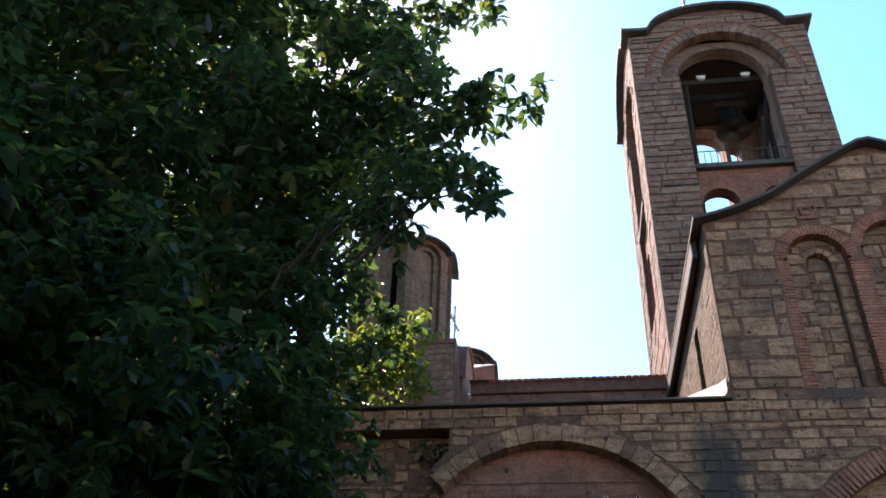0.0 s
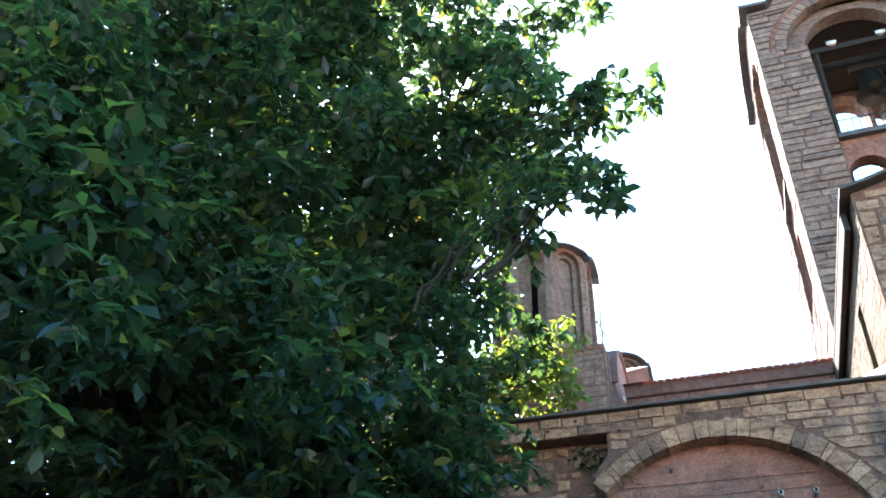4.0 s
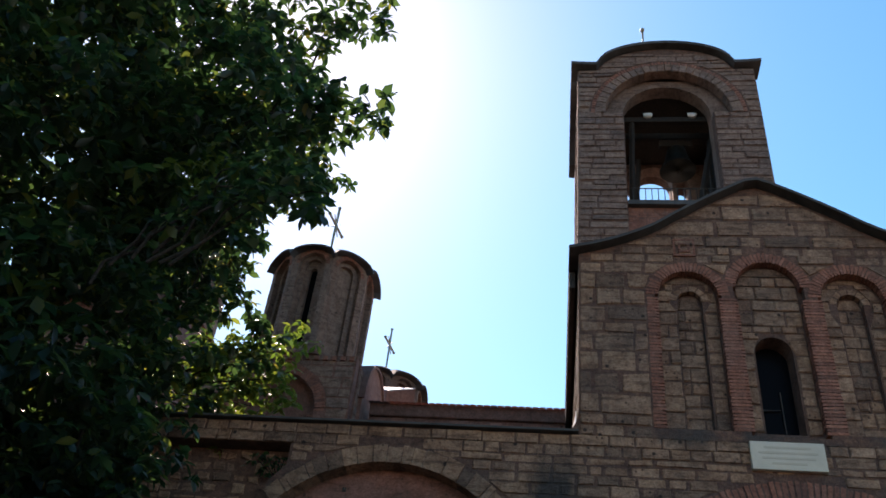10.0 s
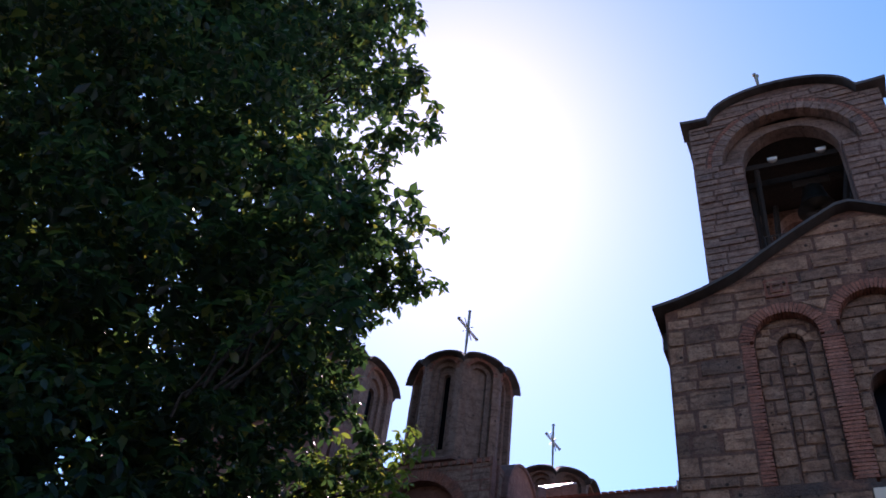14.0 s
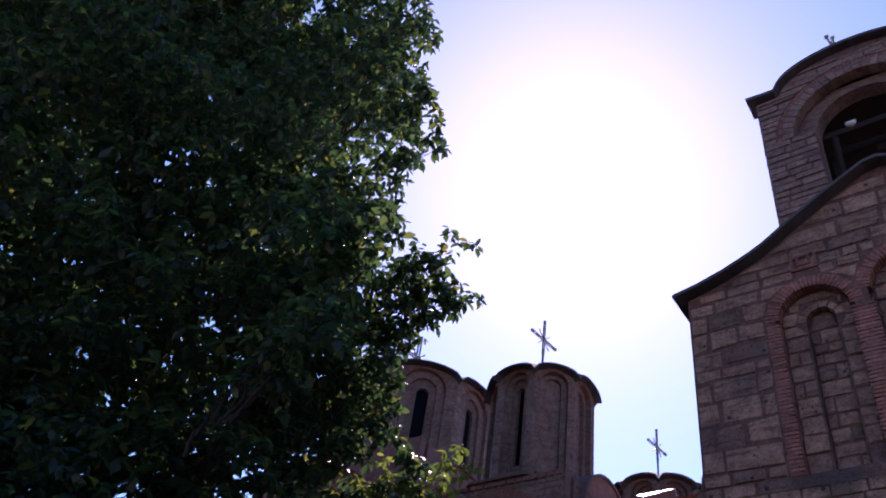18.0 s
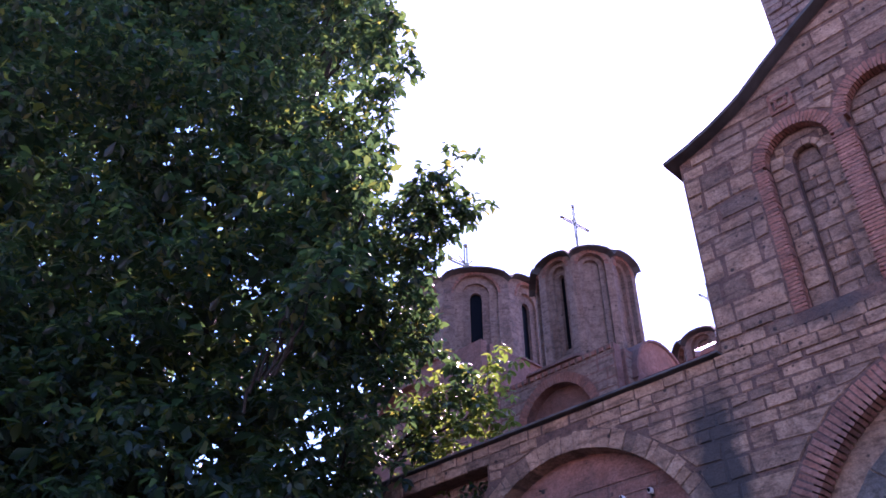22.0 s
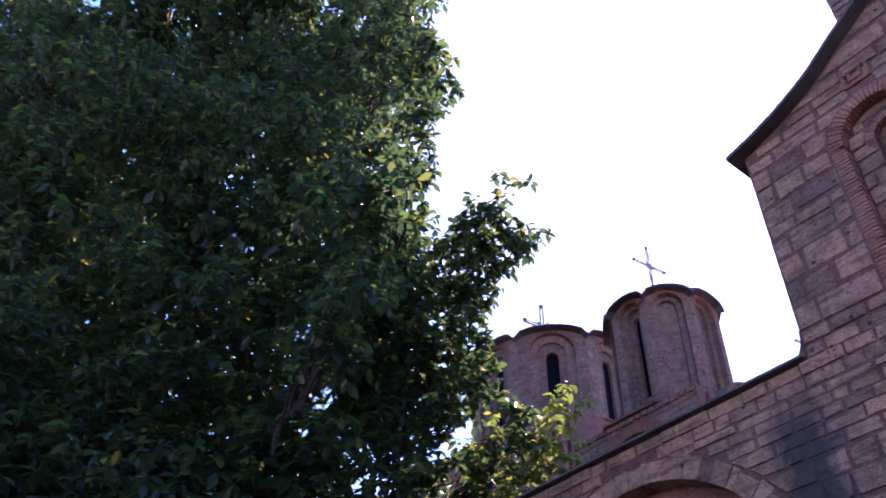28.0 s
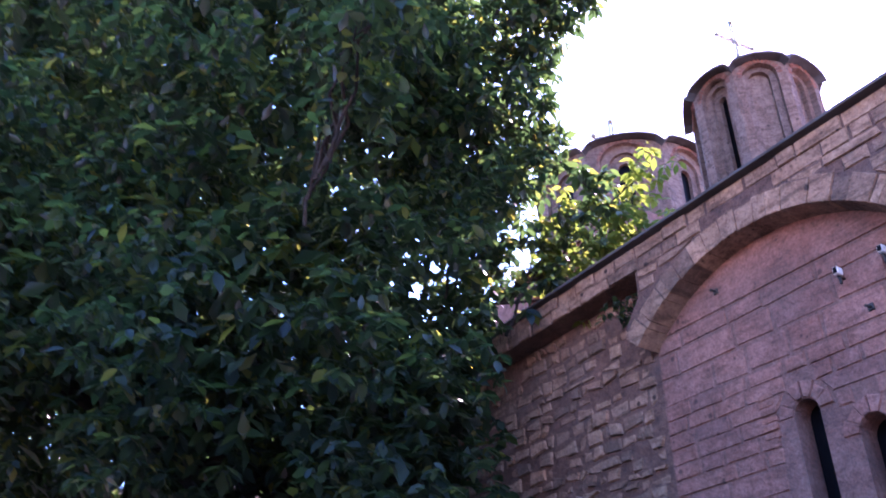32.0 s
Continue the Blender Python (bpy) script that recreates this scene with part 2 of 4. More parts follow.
LEAF = leaf_material("leaf", [(0.0, (0.005, 0.0145, 0.0115)), (0.5, (0.0105, 0.025, 0.0178)), (0.84, (0.0195, 0.038, 0.021)), (0.96, (0.043, 0.052, 0.02)), (1.0, (0.08, 0.073, 0.026))], (5.8, 5.8, 2.2))
# brighter copy of the leaf material, with backlight painted into its yellow-green
LEAF_BACKLIT = leaf_material("backlit_leaf", [(0.0, (0.0216, 0.0396, 0.01152)), (0.5, (0.0432, 0.0648, 0.01584)), (1.0, (0.072, 0.0828, 0.0216))], (5.2, 5.4, 2.7))
m_glass, nt_g, b_g = mat_new("window_glass")
b_g.inputs["Base Color"].default_value = (0.004, 0.004, 0.005, 1)
b_g.inputs["Roughness"].default_value = 0.3
b_g.inputs["Specular IOR Level"].default_value = 0.03
GLASS = m_glass


# ---- building helpers ----
def part(name, bm, material, parent, label=""):
    me = bpy.data.meshes.new(name)
    bm.to_mesh(me)
    bm.free()
    return hang(name, me, material, parent, label)


def hang(name, me, material, parent, label=""):
    if not me.materials:
        me.materials.append(material)
    ob = new(name, me)
    ob.parent = parent
    if label:
        ob["label"] = label
    return ob


def thing(name, label, category, at=(0, 0, 0), group="", kind=""):
    ob = new(name)
    ob.location = at
    ob.empty_display_size = 0.2
    return tagged(ob, label, category, group, kind)


def shade_flat_box(bm, x0, x1, y0, y1, z0, z1, bevel=0.0):
    r = bmesh.ops.create_cube(bm, size=1.0)
    for v in r["verts"]:
        v.co = Vector(((x0 + x1) / 2 + v.co.x * (x1 - x0), (y0 + y1) / 2 + v.co.y * (y1 - y0), (z0 + z1) / 2 + v.co.z * (z1 - z0)))
    if bevel:
        edges = list({e for v in r["verts"] for e in v.link_edges})
        bmesh.ops.bevel(bm, geom=edges, offset=bevel, segments=2, affect="EDGES", profile=0.6)
    return bm


def box(x0, x1, y0, y1, z0, z1, bevel=0.0):
    return shade_flat_box(bmesh.new(), x0, x1, y0, y1, z0, z1, bevel)


def arch_pts(cx, half, z0, zs, n=14, rise=None):
    """Outline of a round-headed opening: foot z0, springing zs; anticlockwise in (x, z)."""
    rise = half if rise is None else rise
    pts = [(cx - half, z0), (cx + half, z0)]
    pts += [(cx + half * math.cos(math.pi * k / n), zs + rise * math.sin(math.pi * k / n)) for k in range(n + 1)]
    return pts


def arc_segment(cx, cz, r, zlow, n=20):
    """Outline of the part of a disc above zlow."""
    a = math.asin(max(-1, min(1, (zlow - cz) / r)))
    return [(cx + r * math.cos(a + (math.pi - 2 * a) * k / n), cz + r * math.sin(a + (math.pi - 2 * a) * k / n)) for k in range(n + 1)]


def panel(outer, holes, d0, d1, place=None):
    """A slab with real openings: outlines in (u, z), from depth d0 to d1, set out by place(u, d, z)."""
    from mathutils.geometry import tessellate_polygon
    place = place or (lambda u, d, z: (u, d, z))
    loops = [outer] + list(holes)
    flat = [p for lp in loops for p in lp]
    bm = bmesh.new()
    front = [bm.verts.new(place(u, d0, z)) for u, z in flat]
    back = [bm.verts.new(place(u, d1, z)) for u, z in flat]
    for a, b, c in tessellate_polygon([[Vector((u, z, 0)) for u, z in lp] for lp in loops]):
        for vs in ((front[a], front[b], front[c]), (back[c], back[b], back[a])):
            try:
                bm.faces.new(vs)
            except ValueError:
                pass
    k = 0
    for lp in loops:
        n = len(lp)
        for i in range(n):
            j = (i + 1) % n
            bm.faces.new((front[k + i], front[k + j], back[k + j], back[k + i]))
        k += n
    bmesh.ops.recalc_face_normals(bm, faces=bm.faces)
    return bm


def lathe(profile, n=20, cx=0, cy=0):
    bm = bmesh.new()
    rings = [[bm.verts.new((cx + r * math.cos(2 * math.pi * k / n), cy + r * math.sin(2 * math.pi * k / n), z)) for k in range(n)] for r, z in profile]
    for a, b in zip(rings, rings[1:]):
        for k in range(n):
            bm.faces.new((a[k], a[(k + 1) % n], b[(k + 1) % n], b[k]))
    bm.faces.new(rings[0][::-1])
    bm.faces.new(rings[-1])
    bmesh.ops.recalc_face_normals(bm, faces=bm.faces)
    for f in bm.faces:
        f.smooth = True
    return bm


def rod(bm, a, b, r0, r1=None, n=8):
    """A tapered round bar from a to b."""
    a, b = Vector(a), Vector(b)
    r1 = r0 if r1 is None else r1
    q = (b - a).to_track_quat("Z", "Y")
    ra, rb = [], []
    for k in range(n):
        c = Vector((math.cos(2 * math.pi * k / n), math.sin(2 * math.pi * k / n), 0))
        ra.append(bm.verts.new(a + q @ (c * r0)))
        rb.append(bm.verts.new(b + q @ (c * r1)))
    for k in range(n):
        bm.faces.new((ra[k], ra[(k + 1) % n], rb[(k + 1) % n], rb[k]))
    bm.faces.new(ra[::-1])
    bm.faces.new(rb)
    return bm


rng = random.Random(7)


def piece(name, quad, proud, depth, material, parent, place=None, edge=0.012):
    """One stone or brick: quad of (u, z) corners from lower left anticlockwise, face set proud, with worn edges."""
    place = place or (lambda u, d, z: (u, d, z))
    cu = sum(p[0] for p in quad) / 4
    cz = sum(p[1] for p in quad) / 4
    o = Vector(place(cu, 0, cz))
    front = -proud
    vs = []
    for d, inset in ((depth, 0.0), (front + edge, 0.0), (front, edge)):
        for u, z in quad:
            du, dz = cu - u, cz - z
            ln = math.hypot(du, dz) or 1
            j = rng.uniform(-0.004, 0.004)
            vs.append(Vector(place(u + du / ln * (inset + j), d, z + dz / ln * (inset - j))) - o)
    fs = [(8, 9, 10, 11)]
    for base in (0, 4):
        for k in range(4):
            a, b = base + k, base + (k + 1) % 4
            fs.append((a, b, b + 4, a + 4))
    me = bpy.data.meshes.new(name)
    me.from_pydata([tuple(v) for v in vs], [], fs)
    ob = hang(name, me, material, parent)
    base_ob = parent
    ob.location = o - base_ob.matrix_world.translation if base_ob is not None else o
    return ob


# ---- plan ----
F = 11.02            # west front
XC = 5.15            # axis of the gabled block and of the tower
BX0, BX1 = 2.29, 8.11
TY0, TY1 = 17.6, 22.4
TX0, TX1 = 2.42, 7.63
bpy.context.view_layer.update()

# ground
bm = bmesh.new()
bmesh.ops.create_grid(bm, x_segments=24, y_segments=24, size=1500)
ground = part("ground", bm, GROUND, None)
tagged(ground, "pale worn stone paving of the street", "ground", kind="structure")


def gable_z(x):
    """Underside of the gable's roof: level at the eaves, sweeping up to a rounded top."""
    return float(np.interp(abs(x - XC), (0, 0.12, 0.3, 0.65, 1.0, 1.3, 1.65, 1.9, 2.25, 2.65, 3.1), (11.37, 11.34, 11.24, 11.04, 10.82, 10.62, 10.37, 10.24, 10.09, 9.96, 9.86)))


# ---- church: lower front wall ----
church = thing("church", "old brick and stone church with gabled porch, bell tower and domes", "church", (0, 0, 0))
ARCH = dict(cx=-0.35, cz=4.1, r=2.1)
door_hole = [(XC - 2.6, 0.02), (XC + 2.6, 0.02)] + arc_segment(XC, 3.4, 2.6, 3.4)
low_hole = [(ARCH["cx"] + 2.2 * math.cos(a), ARCH["cz"] + 2.2 * math.sin(a)) for a in [radians(k) for k in range(0, 136, 5)]]
outer = [(ARCH["cx"] + 2.2, 0.0), (14.0, 0.0), (14.0, 6.74), (-11.0, 6.74), (-11.0, 6.42), (-1.8, 6.42), (-1.8, 6.1), (-2.05, 5.8)] + low_hole[::-1]
front = part("front_wall", panel(outer, [door_hole], F + 0.03, F + 0.75), MORTAR, church)
tymp = part("blocked_arch", panel([(-1.9, 0.0), (1.9, 0.0), (1.9, 6.4), (-1.9, 6.4)], [arch_pts(-0.28, 0.13, 2.7, 4.33, 8), arch_pts(0.3, 0.14, 2.7, 4.0, 8)], F + 0.33, F + 0.62), MORTAR_RED, church, "pink plastered stone infill")
rubble_wall = part("rubble_wall", panel([(-11.0, 0.0), (-1.901, 0.0), (-1.901, 6.41), (-11.0, 6.41)], [], F + 0.33, F + 0.7), MORTAR, church, "rubble core where the facing is lost")
for wx, wz in ((-0.28, 4.33), (0.3, 4.0)):
    part("window_pane", panel(arch_pts(wx, 0.17, 2.65, wz, 8), [], F + 0.55, F + 0.56), GLASS, church)
inner_ring = part("inner_arch", panel([(XC - 2.6, 0.02), (XC + 2.6, 0.02), (XC + 2.6, 6.1), (XC - 2.6, 6.1)], [[(XC - 2.05, 0.03), (XC + 2.05, 0.03)] + arc_segment(XC, 3.35, 2.05, 3.35)], F + 0.3, F + 0.74), STONE, church)
part("coping", box(-11.0, BX0 - 0.01, F - 0.07, F + 0.8, 6.75, 6.785, 0.01), LEAD, church, "dark lead coping with bright edge")
part("coping", box(BX1 + 0.01, 14.0, F - 0.07, F + 0.8, 6.75, 6.785, 0.01), LEAD, church)
# lean-to roof behind the coping, dark vault inside
bm = bmesh.new()
vs = [bm.verts.new(p) for p in ((-11, F + 0.6, 6.8), (BX0 - 0.02, F + 0.6, 6.8), (BX0 - 0.02, 17.0, 9.0), (-11, 17.0, 9.0))]
bm.faces.new(vs)
bmesh.ops.solidify(bm, geom=bm.faces[:], thickness=0.12)
part("lean_to_roof", bm, TILE, church)
part("porch_vault", box(-11.0, 14.0, F + 0.8, 17.0, 6.2, 6.5), MORTAR, church)
part("porch_back_wall", box(-11.0, 14.0, 16.0, 16.3, 0.0, 6.2), MORTAR, church)
part("porch_floor", box(-11.0, 14.0, F + 0.8, 16.0, 0.0, 0.15), STONE, church)

# ---- gabled block ----
top = [(BX1 - (BX1 - BX0) * k / 24, gable_z(BX1 - (BX1 - BX0) * k / 24)) for k in range(25)]
win_hole = arch_pts(5.13, 0.27, 6.95, 8.26, 10)
N = [(3.95, 0.45, 8.95, 9.6), (5.15, 0.47, 8.95, 9.8), (6.35, 0.45, 8.95, 9.6)]
niches = [arch_pts(cx, h + 0.05, 6.9 if i != 1 else 6.84, zt - h, 12) for i, (cx, h, _, zt) in enumerate(N)]
gable_wall = part("gable_wall", panel([(BX0, 6.72), (BX1, 6.72)] + top, niches, F + 0.03, F + 0.16), MORTAR, church)
small_1, small_3 = (arch_pts(3.99, 0.19, 6.95, 9.14, 8), arch_pts(6.35, 0.19, 6.95, 9.14, 8))
niche_wall = part("niche_wall", panel([(BX0, 6.72), (BX1, 6.72)] + top, [win_hole, small_1, small_3], F + 0.19, F + 0.3), MORTAR, church)
part("gable_core", panel([(BX0, 6.72), (BX1, 6.72)] + top, [win_hole], F + 0.301, F + 0.75), MORTAR, church)
for sx in (BX0, BX1 - 0.6):
    hz = gable_z(BX0) - 0.05
    slit = [(12.95, 7.0), (13.4, 7.0), (13.4, 9.1), (12.95, 9.1)]
    part("side_wall", panel([(F + 0.76, 6.6), (TY0 + 0.0, 6.6), (TY0 + 0.0, hz), (F + 0.76, hz)], [slit], sx, sx + 0.6, lambda u, d, z: (d, u, z)), RUBBLE, church, "sunlit rubble stone side wall")
# swept roof
bm = bmesh.new()
ext = [BX0 - 0.16 + (BX1 - BX0 + 0.32) * k / 32 for k in range(33)]
rows_ = []
for y in (F - 0.16, TY0 - 0.02):
    low = [bm.verts.new((x, y, gable_z(x) + 0.02)) for x in ext]
    up = [bm.verts.new((x, y, gable_z(x) + 0.075)) for x in ext]
    rows_.append((low, up))
for k in range(32):
    for a in (0, 1):
        bm.faces.new((rows_[0][a][k], rows_[0][a][k + 1], rows_[1][a][k + 1], rows_[1][a][k]))
    for r in rows_:
        bm.faces.new((r[0][k], r[0][k + 1], r[1][k + 1], r[1][k]))
for k in (0, 32):
    bm.faces.new((rows_[0][0][k], rows_[1][0][k], rows_[1][1][k], rows_[0][1][k]))
bmesh.ops.recalc_face_normals(bm, faces=bm.faces)
part("gable_roof", bm, LEAD, church, "dark lead roof sheet with swept eaves")
for x0, x1 in ((BX0 - 0.15, BX0 - 0.045), (BX1 + 0.045, BX1 + 0.15)):
    part("side_cornice", box(x0, x1, F + 0.5, TY0 - 0.03, gable_z(BX0) - 0.34, gable_z(BX0) + 0.015, 0.03), LEAD, church, "dark weathered cornice under the eaves")
# bright flashing where the coping meets the gable's corner
curve = [(BX0 - 0.004 - 0.17 * (1 - math.sin(k * math.pi / 16)), 6.80 + 0.34 * (1 - math.cos(k * math.pi / 16))) for k in range(9)]
part("mortar_fillet", panel(curve + [(BX0 - 0.004, 6.797)], [], F + 0.02, F + 0.3), MORTAR, church)
part("flashing", panel([(F + 0.08, 6.83), (16.9, 9.05), (16.9, 9.46), (F + 0.6, 7.3), (F + 0.08, 7.13)], [], BX0 - 0.045, BX0 - 0.033, lambda u, d, z: (d, u, z)), FLASH, church, "bright metal flashing along the lean-to roof")
# metal roof between the domes, its sunlight put into the pale colour
part("roof_patch", panel([(-3.0, 0.0), (2.3, 0.0), (2.3, 0.05), (-3.0, 0.05)], [], 0.0, 3.0, lambda u, d, z: (u, 17.7 + d, 10.16 + 0.28 * d + z)), FLASH, church, "metal roof sheet coloured pale to read as sunlit")

# nave wall and tile edge behind
part("nave_wall", box(-2.2, 2.4, 17.0, 17.6, 6.5, 9.8), MORTAR_RED, church)
part("nave_cornice", box(-2.2, 2.4, 16.93, 17.6, 9.81, 10.12, 0.03), MORTAR_RED, church)

# ---- tower ----
tower = thing("bell_tower", "square stone bell tower with arched open belfry", "bell tower", (0, 0, 0))


TW = (TX1 - TX0) / 2


def wave(u, half, z0, rise, r):
    """Roofline of one side: flat ends and a round hump."""
    return z0 + (rise * math.sqrt(1 - (u / r) ** 2) if abs(u) < r else 0.0)


def tower_face(turn, cx, cy, half_depth, wall_half, far=False):
    """One side of the tower: outer skin with lunette, inner skin with the belfry arch, twin arches below the sill."""
    c, s_ = round(math.cos(turn)), round(math.sin(turn))

    def place(u, d, z):
        x, y = u, d - half_depth
        return (cx + x * c - y * s_, cy + x * s_ + y * c, z)
    n = 36
    top_ = [(wall_half - 2 * wall_half * k / n, wave(wall_half - 2 * wall_half * k / n, wall_half, 22.02, 0.95, 1.95)) for k in range(n + 1)]
    outline = [(-wall_half, 5.8), (wall_half, 5.8)] + top_
    j = 1.27 if wall_half > 2 else 1.0
    key = [(-j, 13.4), (j, 13.4), (j, 20.15), (j + 0.6, 20.15)] + arc_segment(0, 20.15, j + 0.6, 20.155, 18)[1:-1] + [(-j - 0.6, 20.15), (-j, 20.15)]
    inner = [(-j, 13.4), (j, 13.4)] + [(j * math.cos(math.pi * k / 16), 20.45 + 1.2 * math.sin(math.pi * k / 16)) for k in range(17)]
    cuts, cuts_in = [key], [inner]
    if far:  # the far side has a wide light between two narrow ones
        cuts = cuts_in = [arch_pts(0.02, 0.6, 16.7, 21.02, 12), arch_pts(0.98, 0.22, 16.7, 20.95, 10), arch_pts(-0.92, 0.2, 16.7, 20.9, 10)]
    wall = part("tower_wall", panel(outline, cuts, 0.03, 0.4, place), MORTAR, tower)
    part("inner_wall", panel([(-wall_half + 0.45, 5.8), (wall_half - 0.45, 5.8), (wall_half - 0.45, 21.9), (-wall_half + 0.45, 21.9)], cuts_in, 0.401, 0.85, place), STONE_TOWER, tower)
    if far:
        return wall, place, j
    sc = j / 1.27
    part("parapet", panel([(-j, 13.4), (j, 13.4), (j, 16.6), (-j, 16.6)], [arch_pts(-0.76 * sc, 0.48 * sc, 13.6, 15.5, 10), arch_pts(0.76 * sc, 0.48 * sc, 13.6, 15.5, 10)], 0.14, 0.55, place), MORTAR_RED, tower, "red brick parapet with twin arches")
    bm = bmesh.new()
    pts = [(-j + 0.005, -0.02), (j - 0.005, -0.02), (j - 0.005, 0.62), (-j + 0.005, 0.62)]
    lo = [bm.verts.new(place(u, d, 16.605)) for u, d in pts]
    hi = [bm.verts.new(place(u, d, 16.75)) for u, d in pts]
    bm.faces.new(lo[::-1])
    bm.faces.new(hi)
    for k in range(4):
        bm.faces.new((lo[k], lo[(k + 1) % 4], hi[(k + 1) % 4], hi[k]))
    part("sill", bm, LEAD, tower, "dark slate sill slab")
    return wall, place, j


TCX, TCY = (TX0 + TX1) / 2, (TY0 + TY1) / 2
TD = (TY1 - TY0) / 2
tower_front, tower_place, TJ = tower_face(0, TCX, TCY, TD, TW)
tower_face(math.pi, TCX, TCY, TD, TW, True)
tower_face(math.pi / 2, TCX, TCY, TW, TD - 0.405)
tower_left, tower_left_place, TJ2 = tower_face(-math.pi / 2, TCX, TCY, TW, TD - 0.405)

# wavy lead cap
bm = bmesh.new()
nx = 44
ov = 0.2
grid = {}
for side, off in (("low", 0.0), ("up", 0.11)):
    for a in range(nx + 1):
        for b in range(nx + 1):
            u = (-1 + 2 * a / nx) * (TW + ov)
            v = (-1 + 2 * b / nx) * (TD + ov)
            z = max(wave(u, TW, 22.06, 0.95, 1.98), wave(v, TD, 22.06, 0.95, min(1.98, TD * 0.75)))
            z += 0.06 * max(0.0, (abs(u) / (TW + ov)) ** 8 * (abs(v) / (TD + ov)) ** 8)
            grid[side, a, b] = bm.verts.new((TCX + u, TCY + v, z + off))
for a in range(nx):
    for b in range(nx):
        bm.faces.new([grid["up", *k] for k in ((a, b), (a + 1, b), (a + 1, b + 1), (a, b + 1))])
        bm.faces.new([grid["low", *k] for k in ((a, b + 1), (a + 1, b + 1), (a + 1, b), (a, b))])
    for k0, k1 in (((a, 0), (a + 1, 0)), ((a + 1, nx), (a, nx)), ((0, a + 1), (0, a)), ((nx, a), (nx, a + 1))):
        bm.faces.new((grid["low", *k0], grid["low", *k1], grid["up", *k1], grid["up", *k0]))
bmesh.ops.recalc_face_normals(bm, faces=bm.faces)
part("cap_roof", bm, LEAD, tower, "wavy dark lead cap with flared corners")
# dark ceiling, added to cut the light inside the belfry
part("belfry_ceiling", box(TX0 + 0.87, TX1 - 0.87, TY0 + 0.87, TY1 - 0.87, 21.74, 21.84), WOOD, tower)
part("belfry_floor", box(TX0 + 0.5, TX1 - 0.5, TY0 + 0.5, TY1 - 0.5, 13.2, 13.38), WOOD, tower)


def cross(x, y, z, h, parent_name="roof_cross", turned=1.45, fat=1.0):
    """A gilt openwork cross on a stem and ball, with trefoil ends and rays."""
    t = thing(parent_name, "thin gilt openwork cross on a stem above the roof", "cross", (x, y, z), "roof crosses")
    t.rotation_euler = (0, 0, turned)
    stem = bmesh.new()
    rod(stem, (0, 0, -0.25), (0, 0, h * 0.5), 0.032 * fat)
    part("stem", stem, GILT, t)
    part("ball", lathe([(0.01, 0.06), (0.06, 0.1), (0.075, 0.14), (0.06, 0.18), (0.01, 0.22)], 12), GILT, t)
    up = bmesh.new()
    cz = h * 0.68
    for o in (-0.035 * fat, 0.035 * fat):
        rod(up, (o, 0, h * 0.42), (o, 0, h), 0.02 * fat, n=6)
    part("upright", up, GILT, t)
    arms = bmesh.new()
    for o in (-0.035 * fat, 0.035 * fat):
        rod(arms, (-h * 0.26, 0, cz + o), (h * 0.26, 0, cz + o), 0.02 * fat, n=6)
    part("crossbar", arms, GILT, t)
    for dx, dz in ((-0.27, 0.68), (0.27, 0.68), (0, 1.0)):
        k = lathe([(0.005, -0.05 * fat), (0.045 * fat, -0.02 * fat), (0.05 * fat, 0.02 * fat), (0.005, 0.05 * fat)], 10, h * dx, 0)
        bmesh.ops.translate(k, verts=k.verts, vec=(0, 0, h * dz))
        part("knob", k, GILT, t)
    for sx in (-1, 1):
        for sz in (-1, 1):
            r = bmesh.new()
            rod(r, (0, 0, cz), (sx * h * 0.12, 0, cz + sz * h * 0.12), 0.015 * fat, n=6)
            part("ray", r, GILT, t)
    return t


